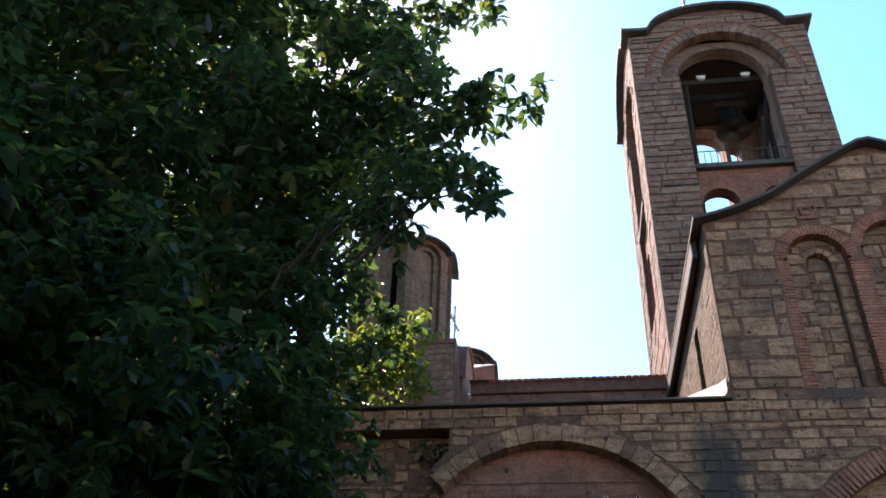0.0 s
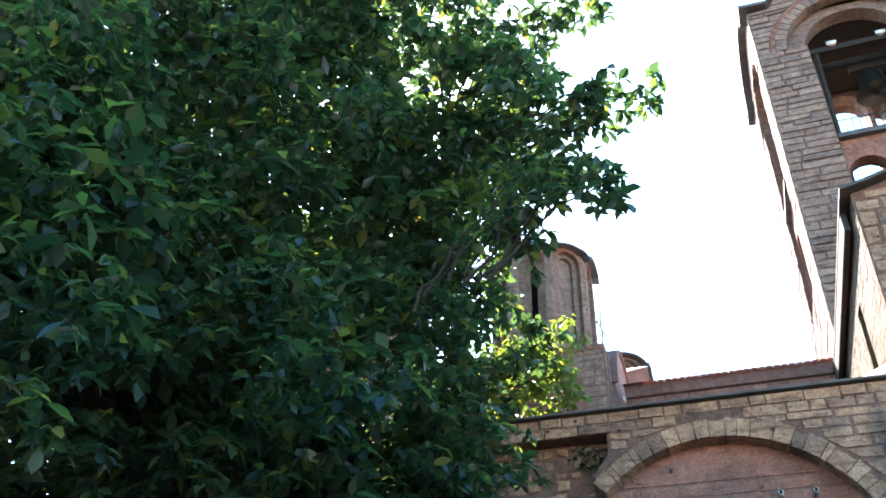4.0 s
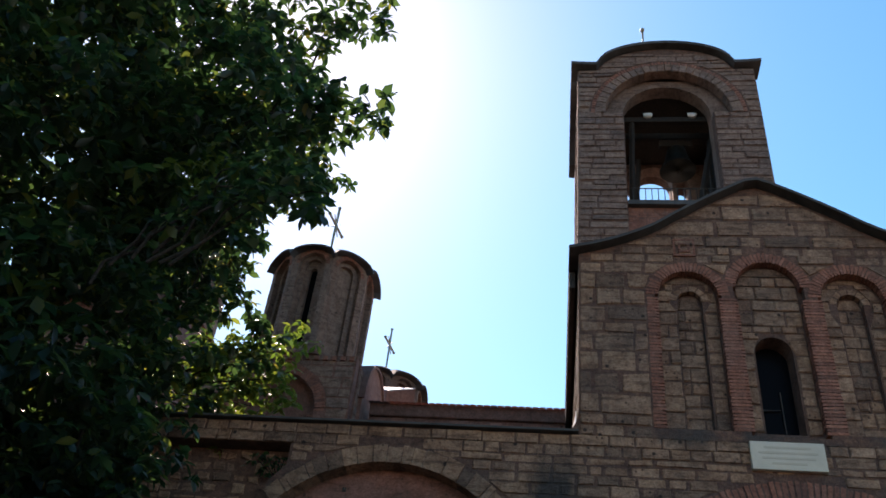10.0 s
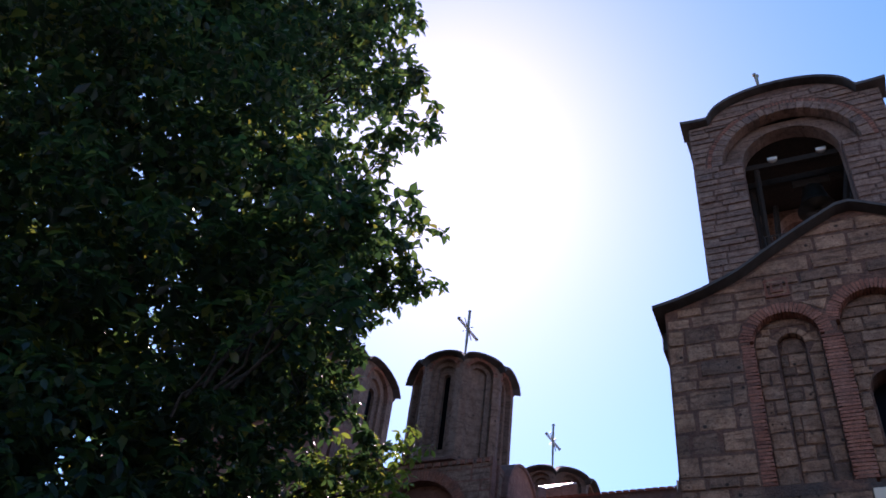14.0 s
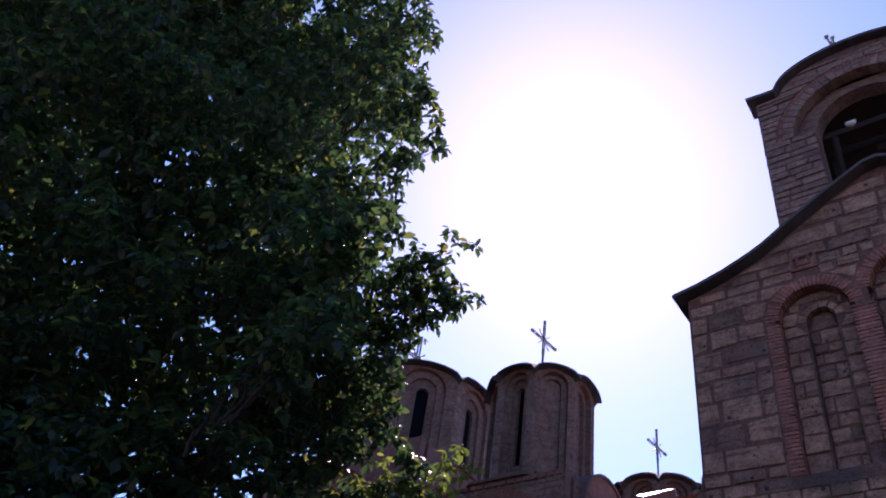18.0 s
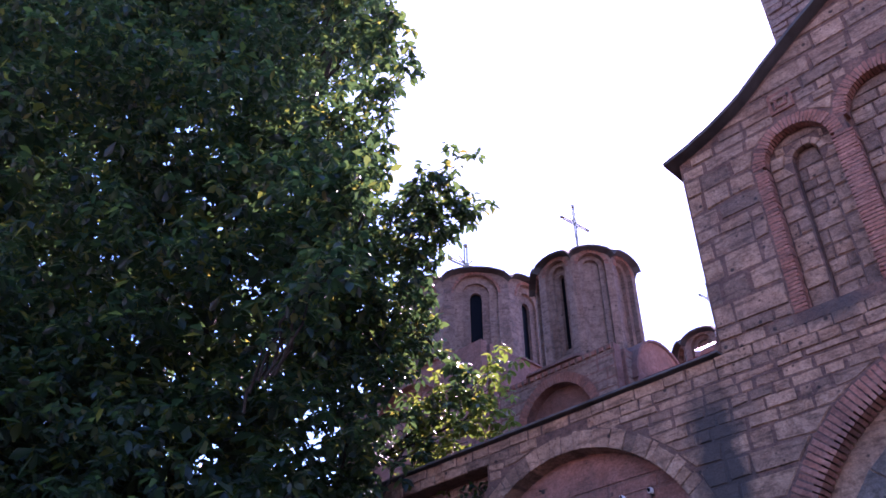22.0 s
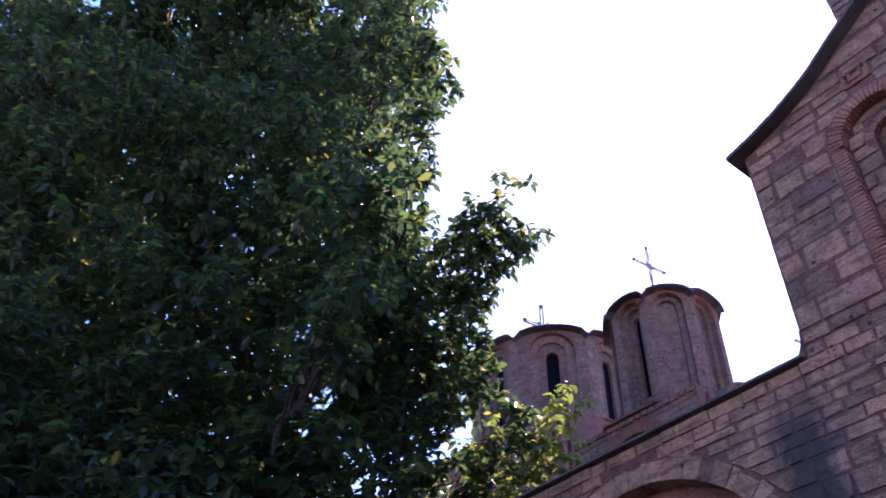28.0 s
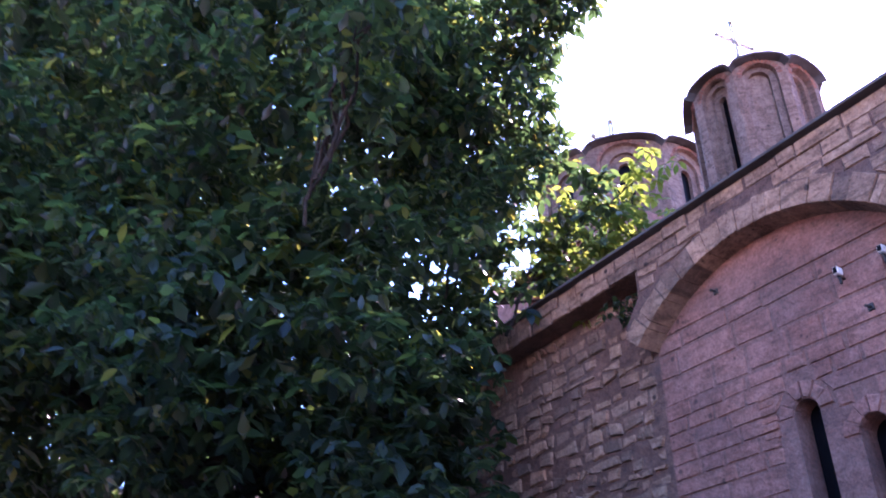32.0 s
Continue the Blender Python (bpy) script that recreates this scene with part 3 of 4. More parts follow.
# ---- domes ----
def dome(cx, cy, r, z_base, z_corner, rise, z_top, label, windows=(0,), base_box=None, side_arch=None, eave=0.19):
    """An octagonal drum with an arched head to every side and a wavy lead roof."""
    t = thing("dome", label, "dome", (cx, cy, 0), "domes of the church")
    half = r * math.sin(math.pi / 8)
    apo = r * math.cos(math.pi / 8)
    faces = []
    for k in range(8):
        ang = k * math.pi / 4

        def place(u, d, z, ang=ang):
            x, y = u, d - apo
            return (x * math.cos(ang) - y * math.sin(ang), x * math.sin(ang) + y * math.cos(ang), z)
        n = 12
        rise_z = [(half * math.cos(math.pi * i / n), z_corner + rise * math.sin(math.pi * i / n) * 0.95) for i in range(n + 1)]
        out = [(-half, z_base), (half, z_base)] + rise_z
        nh = half * 0.66
        zs = z_corner + rise * 0.75 - nh
        wall = part("drum_side", panel(out, [arch_pts(0, nh, z_base + 0.18, zs, 10)], 0.0, 0.14, place), STONE_TOWER, t)
        nh2 = half * 0.4
        zs2 = zs + 0.02
        part("drum_niche", panel([(-nh - 0.05, z_base), (nh + 0.05, z_base), (nh + 0.05, zs + nh + 0.05), (-nh - 0.05, zs + nh + 0.05)], [arch_pts(0, nh2, z_base + 0.3, zs2, 10)], 0.141, 0.24, place), STONE_TOWER, t)
        wh = [arch_pts(0, nh2 * 0.45, z_base + 0.5, zs2 - 0.1, 8)] if k in windows else []
        part("drum_back", panel([(-nh, z_base), (nh, z_base), (nh, zs + nh), (-nh, zs + nh)], wh, 0.241, 0.36, place), STONE_TOWER, t)
        if wh:
            part("window_pane", panel([(-nh2, z_base + 0.4), (nh2, z_base + 0.4), (nh2, zs2 + 0.3), (-nh2, zs2 + 0.3)], [], 0.37, 0.38, place), GLASS, t)
        faces.append((wall, place, half, zs, nh, zs2, nh2))
    # roof
    bm = bmesh.new()
    na, nr = 96, 9
    low, up = [], []
    for i in range(nr + 1):
        f = i / nr
        lowr, upr = [], []
        for a in range(na):
            th = 2 * math.pi * a / na
            local = ((th + math.pi / 2 + math.pi / 8) % (math.pi / 4)) - math.pi / 8
            apo_r = apo / math.cos(local)
            edge_r = (apo_r + eave)
            u = math.tan(local) * apo / half
            hump = rise * math.sqrt(max(0.0, 1 - u * u))
            rr = edge_r * (1 - f)
            z = (z_corner + 0.02) + hump * (1 - f) ** 0.7 * (1.0 if f < 1 else 0) + (z_top - z_corner) * math.sin(f * math.pi / 2)
            z = min(z, z_top) if f > 0.3 else z
            upr.append(bm.verts.new((rr * math.cos(th), rr * math.sin(th), z + 0.05)) if f < 1 else None)
            lowr.append(bm.verts.new((rr * math.cos(th), rr * math.sin(th), z)) if f == 0 else None)
        up.append(upr)
        low.append(lowr)
    apex = bm.verts.new((0, 0, z_top + 0.05))
    for a in range(na):
        b = (a + 1) % na
        for i in range(nr - 1):
            bm.faces.new((up[i][a], up[i][b], up[i + 1][b], up[i + 1][a]))
        bm.faces.new((up[nr - 1][a], up[nr - 1][b], apex))
        bm.faces.new((low[0][b], low[0][a], up[0][a], up[0][b]))
    inner_low = [bm.verts.new((apo * 0.9 * math.cos(2 * math.pi * a / na), apo * 0.9 * math.sin(2 * math.pi * a / na), low[0][a].co.z)) for a in range(na)]
    for a in range(na):
        b = (a + 1) % na
        bm.faces.new((low[0][a], low[0][b], inner_low[b], inner_low[a]))
    bmesh.ops.recalc_face_normals(bm, faces=bm.faces)
    part("dome_roof", bm, LEAD, t, "wavy lead roof")
    if base_box:
        # square base with a blind arch to the street, a round gable to the side, and a sloping octagonal skirt roof
        bx, z0, zb = base_box
        cz = zb - 0.42 - bx * 0.56
        sq = [(-bx, z0), (bx, z0), (bx, zb), (-bx, zb)]
        part("base_front", panel(sq, [arch_pts(0, bx * 0.56, max(z0 + 0.3, zb - 6.0), cz, 14)], -bx, -bx + 0.25), MORTAR_RED, t)
        part("base_recess", panel([(-bx * 0.65, z0), (bx * 0.65, z0), (bx * 0.65, zb - 0.2), (-bx * 0.65, zb - 0.2)], [], -bx + 0.251, -bx + 0.4), MORTAR_RED, t, "recessed brick arch")
        part("base_block", panel(sq, [], -bx + 0.401, bx), MORTAR_RED, t)
        skirt = [(r * 0.9, zb + 0.004), (bx * 1.08 + 0.1, zb + 0.006), (bx * 1.08 + 0.1, zb + 0.06), (r + 0.02, z_base + 0.1)]
        bm = lathe(skirt, 8)
        bmesh.ops.rotate(bm, verts=bm.verts, cent=(0, 0, 0), matrix=Matrix.Rotation(math.pi / 8, 3, "Z"))
        for f in bm.faces:
            f.smooth = False
        part("base_roof", bm, TILE, t, "sloping dark skirt roof")
        if side_arch:
            hw, zc, x1 = side_arch
            arc = [(-0.3 - hw, z0), (-0.3 + hw * 2.0, z0)] + [(hw * 0.5 - 0.3 + hw * 1.5 * math.cos(math.pi * k / 14), zc + 1.25 * math.sin(math.pi * k / 14)) for k in range(15)]
            part("side_gable", panel(arc, [], bx * 0.5, x1, lambda u, d, z: (d, u, z)), MORTAR_RED, t, "round-topped brick gable")
            lid = [(hw * 0.5 - 0.3 + (hw * 1.5 + o) * math.cos(math.pi * k / 14), zc + (1.25 + o) * math.sin(math.pi * k / 14)) for o, ks in ((0.004, range(15)), (0.06, range(14, -1, -1))) for k in ks]
            part("side_gable_roof", panel(lid, [], bx * 0.5, x1 + 0.06, lambda u, d, z: (d, u, z)), TILE, t)
    return t, faces


domeA, facesA = dome(-4.15, 17.8, 1.34, 11.05, 13.84, 0.26, 14.6, "small octagonal stone dome with wavy lead roof", (0,), (1.7, 0.2, 10.8), (0.78, 10.1, 1.8))
domeB, facesB = dome(-12.3, 22.3, 3.02, 14.6, 18.0, 0.46, 18.85, "large octagonal stone dome with wavy lead roof", (0, 1, 2, 3, 4, 5, 6, 7), (3.4, 0.0, 14.6), None, 0.26)
domeC, facesC = dome(-3.6, 23.9, 1.34, 11.45, 13.84, 0.28, 14.5, "far small stone dome with wavy lead roof", (0,), (1.7, 0.0, 11.2))
# zinc-covered buttress before the far dome, its slope facing the street
slope = ((0.5, -2.75, 12.76), (0.9, -3.26, 12.4), (1.58, -2.75, 12.76), (1.1, -1.2, 12.76))
for nm, z_lo, z_hi, mat in (("buttress", None, -0.034, MORTAR_RED), ("zinc_slope", -0.03, 0.0, ZINC)):
    bm = bmesh.new()
    hi = [bm.verts.new((x, y, z + z_hi)) for x, y, z in slope]
    lo = [bm.verts.new((x, y, 9.0 if z_lo is None else z + z_lo)) for x, y, z in slope]
    for ring in ((hi[0], hi[1], hi[2]), (hi[0], hi[2], hi[3]), (lo[2], lo[1], lo[0]), (lo[3], lo[2], lo[0])):
        bm.faces.new(ring)
    for k in range(4):
        bm.faces.new((hi[k], lo[k], lo[(k + 1) % 4], hi[(k + 1) % 4]))
    bmesh.ops.recalc_face_normals(bm, faces=bm.faces)
    part(nm, bm, mat, domeC)
cross(-4.2, 17.8, 14.6, 1.95)
cross(-12.6, 22.3, 18.75, 3.0, fat=2.0)
cross(-3.6, 23.9, 14.5, 1.9)
cross(4.7, 19.5, 23.05, 3.2, fat=1.4)

# plain unseen walls, added to close the street, bounce sunlight and cut low sky
for nm, bx in (("wall_south", (-16.0, 22.0, -7.4, -7.0, 0.0, 6.2)), ("wall_east", (14.2, 14.6, -7.0, 10.8, 0.0, 5.0))):
    w = part(nm, box(*bx), PLASTER, None)
    tagged(w, "unseen plain beige plastered wall added to close the street", "wall", kind="structure")

# ---- garden wall with pantiles ----
garden = thing("garden_wall", "beige plastered garden wall with old clay pantile coping", "wall", (-3.13, 4.85, 0), kind="structure")
garden.matrix_world = pose(-3.13, 4.85, 0, 0, 0, -41)
part("wall_body", box(-0.4, 0.0, -14.0, 0.3, 0.0, 2.8, 0.02), PLASTER, garden)

# ---- tree ----
tree = thing("tree", "large leafy broad-leaved tree with dense dark green crown", "tree", (-7.0, 8.6, 0))
TO = Vector((-7.0, 8.6, 0))
tr = random.Random(21)
bm = bmesh.new()
pts = [(0, 0, -0.1, 0.42), (0.08, 0.03, 1.2, 0.34), (0.0, 0.12, 2.6, 0.31), (0.15, 0.05, 4.2, 0.27)]
for a, b in zip(pts, pts[1:]):
    rod(bm, a[:3], b[:3], a[3], b[3], 14)
part("trunk", bm, BARK, tree)
BLOBS = [  # crown lobes: centre and radii
    ((-6.7, 8.2, 9.4), (4.0, 3.4, 4.6)),
    ((-6.3, 8.6, 14.4), (3.4, 3.2, 4.6)),
    ((-7.2, 8.9, 19.4), (3.6, 3.0, 3.6)),
    ((-5.0, 10.4, 11.0), (2.0, 1.8, 2.6)),
    ((-9.5, 6.2, 7.0), (4.6, 3.3, 4.2)),
    ((-5.3, 8.0, 5.7), (2.4, 2.6, 2.6)),
    ((-9.6, 5.4, 12.5), (4.8, 3.4, 5.8)),
    ((-7.2, 4.6, 6.2), (3.0, 2.2, 3.0)),
    ((-11.5, 4.6, 18.0), (4.8, 3.6, 5.2)),
    ((-9.0, 6.5, 21.0), (3.6, 3.0, 3.6)),
    ((-8.2, 9.4, 4.2), (5.0, 1.6, 2.4)),
    ((-10.2, 6.6, 3.6), (3.6, 2.0, 2.6)),
    ((-13.8, 3.4, 12.5), (4.2, 3.0, 6.5)),
    ((-14.4, 2.8, 20.5), (4.4, 3.0, 5.0)),
    ((-4.2, 9.4, 4.5), (1.6, 1.1, 1.6)),
    ((-5.2, 9.9, 5.6), (1.9, 1.0, 1.9)),
    ((-8.0, 11.6, 5.2), (4.0, 1.4, 3.2)),
    ((-11.5, 8.8, 4.2), (4.2, 2.0, 3.0)),
]
SPRAYS = [  # ends of long outer branches
    ((-0.50, 7.42, 9.45), 0.24), ((-0.35, 7.4, 9.3), 0.16), ((-0.9, 7.27, 7.92), 0.24), ((-0.68, 7.25, 7.85), 0.16),
    ((-0.80, 7.4, 9.4), 0.30), ((-1.25, 7.5, 9.2), 0.34), ((-1.75, 7.6, 9.3), 0.45), ((-1.20, 7.3, 7.95), 0.30), ((-1.60, 7.4, 8.1), 0.36), ((-2.10, 7.5, 8.0), 0.45),
    ((-1.50, 8.5, 14.4), 0.41), ((-2.00, 8.6, 14.2), 0.54), ((-2.50, 8.7, 14.6), 0.68), ((-1.05, 8.5, 12.9), 0.38), ((-1.50, 8.5, 12.8), 0.47), ((-2.00, 8.6, 12.6), 0.59),
    ((-2.20, 8.6, 15.9), 0.54), ((-2.10, 8.6, 17.2), 0.54), ((-2.70, 8.7, 18.5), 0.72), ((-2.90, 8.6, 16.8), 0.77), ((-2.25, 8.5, 11.5), 0.50), ((-2.50, 8.5, 12.0), 0.68), ((-2.80, 8.4, 10.4), 0.63),
    ((-2.31, 11.5, 12.0), 0.32), ((-2.66, 11.4, 11.9), 0.41), ((-3.06, 11.2, 11.7), 0.54), ((-3.46, 11.0, 11.4), 0.68), ((-2.31, 10.9, 12.7), 0.34), ((-2.66, 10.9, 12.5), 0.45), ((-3.06, 10.9, 12.3), 0.59), ((-3.56, 10.9, 12.4), 0.72), ((-3.26, 11.0, 10.8), 0.54),
    ((-1.05, 7.25, 9.3), 0.32), ((-1.3, 7.3, 9.5), 0.4), ((-1.25, 7.5, 8.3), 0.34), ((-1.7, 7.5, 8.5), 0.45), ((-2.0, 7.3, 10.2), 0.6), ((-2.4, 7.6, 7.6), 0.6), ((-2.75, 11.5, 12.1), 0.5), ((-3.2, 11.2, 11.5), 0.7),
    ((-2.1, 8.8, 15.0), 0.5), ((-2.8, 9.0, 16.2), 0.6), ((-3.2, 11.7, 8.8), 0.5), ((-3.1, 11.7, 7.9), 0.5), ((-2.9, 11.7, 8.4), 0.4), ((-3.2, 11.5, 7.1), 0.5), ((-3.5, 11.3, 9.3), 0.5), ((-2.7, 7.8, 11.2), 0.6), ((-3.05, 8.2, 13.0), 0.6), ((-2.9, 9.6, 6.9), 0.6), ((-4.3, 10.6, 7.9), 0.8), ((-4.0, 10.4, 6.6), 0.8), ((-4.5, 10.6, 9.2), 0.8), ((-4.0, 10.9, 8.5), 0.6), ((-4.5, 10.9, 7.3), 0.7), ((-3.2, 8.4, 5.6), 0.6), ((-3.6, 11.4, 10.2), 0.7), ((-3.8, 11.2, 7.6), 0.7), ((-2.9, 8.6, 17.6), 0.6),
    ((-4.3, 9.8, 8.4), 0.7), ((-4.7, 9.8, 9.2), 0.7), ((-4.1, 9.9, 8.0), 0.6), ((-3.5, 10.4, 8.3), 0.5), ((-3.7, 10.7, 8.8), 0.5), ((-5.3, 10.4, 9.3), 0.8), ((-4.9, 10.4, 8.7), 0.7),
    ((-2.56, 8.30, 10.95), 0.7), ((-2.78, 8.30, 10.40), 0.7), ((-2.11, 8.30, 10.53), 0.7), ((-2.40, 8.30, 9.47), 0.7), ((-3.44, 8.30, 10.80), 0.7), ((-3.01, 8.30, 9.95), 0.7),
]
start = Vector((0.15, 0.05, 4.1))
limbs = []
for (c, r) in BLOBS:
    limbs.append((start, Vector(c) - TO, 0.16))
for (c, r) in SPRAYS:
    near = min(BLOBS, key=lambda q: (Vector(q[0]) - Vector(c)).length)
    limbs.append((Vector(near[0]).lerp(Vector(c), 0.6) - TO, Vector(c) - TO, 0.024))
for a, b, r0 in limbs:
    bm = bmesh.new()
    prev, n = a, 6
    for k in range(1, n + 1):
        f = k / n
        p = a.lerp(b, f) + Vector((tr.uniform(-0.12, 0.12), tr.uniform(-0.12, 0.12), 0.35 * math.sin(f * math.pi))) * (1 if k < n else 0)
        rod(bm, prev, p, r0 * (1 - 0.75 * (k - 1) / n), r0 * (1 - 0.75 * f), 8)
        prev = p
    part("limb", bm, BARK, tree)

nrng = np.random.default_rng(5)
tips, inner = [], []
vol = [r[0] * r[1] * r[2] for _, r in BLOBS]
for (c, r), v in zip(BLOBS, vol):
    n = int(510 * v / sum(vol)) + 14
    d = nrng.normal(size=(n, 3))
    d /= np.linalg.norm(d, axis=1)[:, None]
    rad = nrng.uniform(0.5, 1.0, n) ** 0.6
    hubs = np.array(c) + d * rad[:, None] * np.array(r) * 0.95
    size = nrng.uniform(0.24, 0.5, n)
    for h, s_ in zip(hubs, size):
        m = int(19 * (s_ / 0.4) ** 2)
        tips.append(h + np.clip(nrng.normal(0, s_, (m, 3)), -1.5 * s_, 1.5 * s_) * np.array((1.0, 1.0, 0.55)))
    n = int(2600 * v / sum(vol)) + 70
    d = nrng.normal(size=(n, 3))
    d /= np.linalg.norm(d, axis=1)[:, None]
    tips.append(np.array(c) + d * (nrng.uniform(0.0, 1.0, n) ** 0.5 * 0.8)[:, None] * np.array(r))
    n = int((6400 if c[2] < 14 else 4600) * v / sum(vol)) + 110
    d = nrng.normal(size=(n, 3))
    d /= np.linalg.norm(d, axis=1)[:, None]
    inner.append(np.array(c) + d * (nrng.uniform(0.0, 1.0, n) ** 0.45 * 0.78)[:, None] * np.array(r))
for c, s_ in SPRAYS:
    n = int(11 * (s_ / 0.6) ** 2) + 2
    tips.append(np.array(c) + np.clip(nrng.normal(0, s_ * 0.45, (n, 3)), -s_ * 0.7, s_ * 0.7) * np.array((1.0, 0.9, 0.75)))


def clear_of_walls(p):
    """Drops the twigs that would hang into the street or the church."""
    p = p[p[:, 2] > np.where(p[:, 1] < 5.6, 4.2, np.where(p[:, 0] < -4.4, 1.6, 2.6))]
    p = p[(p[:, 0] < -2.6) | (p[:, 2] > 7.2)]
    return p[(p[:, 1] < 10.7) | (p[:, 2] > 7.0)]


tips = clear_of_walls(np.concatenate(tips))
inner = clear_of_walls(np.concatenate(inner))


def leaves(tips, per, spread, size, k=7):
    """Rosettes of k long drooping leaves at the twig ends."""
    hubs = np.repeat(tips, per, 0) + np.clip(nrng.normal(0, spread, (len(tips) * per, 3)), -1.2 * spread, 1.2 * spread)
    n = len(hubs) * k
    base = np.repeat(hubs, k, 0) + nrng.normal(0, 0.03, (n, 3))
    yaw = np.repeat(nrng.uniform(0, 2 * np.pi, len(hubs)), k) + np.tile(np.arange(k) * 2 * np.pi / k, len(hubs)) + nrng.normal(0, 0.3, n)
    droop = nrng.normal(-0.4, 0.35, n)
    ax = np.stack([np.cos(yaw) * np.cos(droop), np.sin(yaw) * np.cos(droop), np.sin(droop)], 1)
    side = np.cross(ax, np.array((0.0, 0.0, 1.0)))
    side /= np.linalg.norm(side, axis=1)[:, None]
    up = np.cross(side, ax)
    roll = nrng.normal(0, 0.45, n)
    side, up = side * np.cos(roll)[:, None] + up * np.sin(roll)[:, None], up * np.cos(roll)[:, None] - side * np.sin(roll)[:, None]
    ln = size * nrng.uniform(0.6, 1.25, n)
    w = ln * nrng.uniform(0.19, 0.26, n)
    vs = np.empty((n, 8, 3))
    for q, (f, g, h) in enumerate(((0, 0, 0), (0.3, 0.8, 0.06), (0.62, 1.0, 0.0), (1.0, 0.0, -0.16), (0.62, -1.0, 0.0), (0.3, -0.8, 0.06), (0.33, 0, -0.03), (0.66, 0, -0.06))):
        vs[:, q] = base + ax * (ln * f)[:, None] + side * (w * g)[:, None] + up * (ln * h)[:, None]
    return vs.reshape(-1, 3), n


BLADE = ((0, 6, 1), (6, 2, 1), (6, 7, 2), (7, 3, 2), (0, 5, 6), (5, 4, 6), (6, 4, 7), (4, 3, 7))


def leaf_mesh(name, vs, n, corners=8, faces=BLADE):
    idx = (np.arange(n)[:, None, None] * corners + np.array(faces)[None]).reshape(-1)
    me = bpy.data.meshes.new(name)
    me.vertices.add(len(vs))
    me.vertices.foreach_set("co", vs.ravel().astype(np.float32))
    m = len(idx) // 3
    me.loops.add(len(idx))
    me.loops.foreach_set("vertex_index", idx.astype(np.int32))
    me.polygons.add(m)
    me.polygons.foreach_set("loop_start", np.arange(0, len(idx), 3, dtype=np.int32))
    me.polygons.foreach_set("loop_total", np.full(m, 3, dtype=np.int32))
    me.update(calc_edges=True)
    me.validate()
    return me


vs, n = leaves(tips - np.array(TO), 2, 0.19, 0.205)
crown = hang("crown", leaf_mesh("crown", vs, n), LEAF, tree, "dense crown of long pointed green leaves")
crown["kind"] = "stuff"
vs, n = leaves(inner - np.array(TO), 1, 0.19, 0.34, 6)
vs = vs.reshape(n, 8, 3)[:, (0, 2, 3, 4)].reshape(-1, 3)
inside = hang("inner_foliage", leaf_mesh("inner_foliage", vs, n, 4, ((0, 2, 1), (0, 3, 2))), LEAF, tree, "shaded leaves deep in the crown")
inside["kind"] = "stuff"
# branch ends whose sunlit look comes from the brighter leaf colour
BACKLIT_ENDS = [((-2.55, 12.4, 8.95), 0.26), ((-2.8, 12.3, 8.5), 0.36), ((-2.7, 12.1, 8.0), 0.34), ((-2.7, 11.9, 7.9), 0.32), ((-3.3, 11.7, 8.2), 0.5), ((-2.8, 11.7, 7.3), 0.36), ((-2.75, 11.6, 6.75), 0.26), ((-3.7, 11.5, 7.9), 0.55), ((-3.5, 11.5, 7.1), 0.5), ((-2.9, 8.1, 9.0), 0.3), ((-3.6, 8.4, 12.2), 0.3)]
pts_ = np.concatenate([np.array(c) + np.clip(nrng.normal(0, s_ * 0.5, (int(19 * s_) + 2, 3)), -s_ * 0.95, s_ * 0.95) for c, s_ in BACKLIT_ENDS])
vs, n = leaves(pts_ - np.array(TO), 2, 0.16, 0.18)
backlit_ends = hang("backlit_foliage", leaf_mesh("backlit_foliage", vs, n), LEAF_BACKLIT, tree, "yellow-green leaves at the branch ends, coloured as if backlit")
backlit_ends["kind"] = "stuff"
for c, s_ in BACKLIT_ENDS[:8]:
    bm = bmesh.new()
    rod(bm, Vector((-4.4, 11.0, 7.2)) - TO, Vector(c) - TO, 0.022, 0.006, 6)
    part("twig", bm, BARK, tree)


# ---- small things on the front ----
plaque = thing("stone_plaque", "white marble tablet with worn lettering fixed to the wall", "plaque", (5.04, F, 6.53))
part("slab", box(-0.48, 0.48, -0.05, 0.02, -0.2, 0.2, 0.012), MARBLE, plaque)
for k, w in enumerate((0.3, 0.38, 0.34, 0.22)):
    part("letter_bar", box(-w, w, -0.054, -0.048, 0.1 - k * 0.075, 0.128 - k * 0.075), DIM, plaque)


def wall_lamp(x, z):
    t = thing("wall_floodlight", "small pale metal floodlight on a bracket under the arch", "lamp", (x, F + 0.3, z), "floodlights on the blocked arch")
    part("bracket", box(-0.015, 0.015, -0.1, 0.04, -0.07, -0.045, 0.006), IRON, t)
    part("housing", box(-0.035, 0.035, -0.12, -0.03, -0.04, 0.05, 0.015), FIXTURE, t)
    part("lens", box(-0.025, 0.025, -0.124, -0.119, -0.03, 0.04, 0.002), GLASS, t)
    part("arm", box(-0.014, 0.014, -0.08, -0.055, -0.15, -0.065, 0.006), IRON, t)
    t.scale = (0.75, 0.9, 0.8)
    return t


wall_lamp(0.4, 5.4)
wall_lamp(0.835, 5.4)

for x, z in ((-0.98, 5.88), (0.56, 5.0)):
    br = thing("iron_bracket", "rusty iron stub fixed in the pink infill of the blocked arch", "bracket", (x, F + 0.33, z), "iron stubs in the blocked arch")
    part("plate", box(-0.028, 0.028, -0.035, 0.0, -0.035, 0.03, 0.008), IRON, br)
    bm = bmesh.new()
    rod(bm, (0, -0.03, 0), (0.01, -0.12, -0.02), 0.014, n=6)
    part("stub", bm, IRON, br)
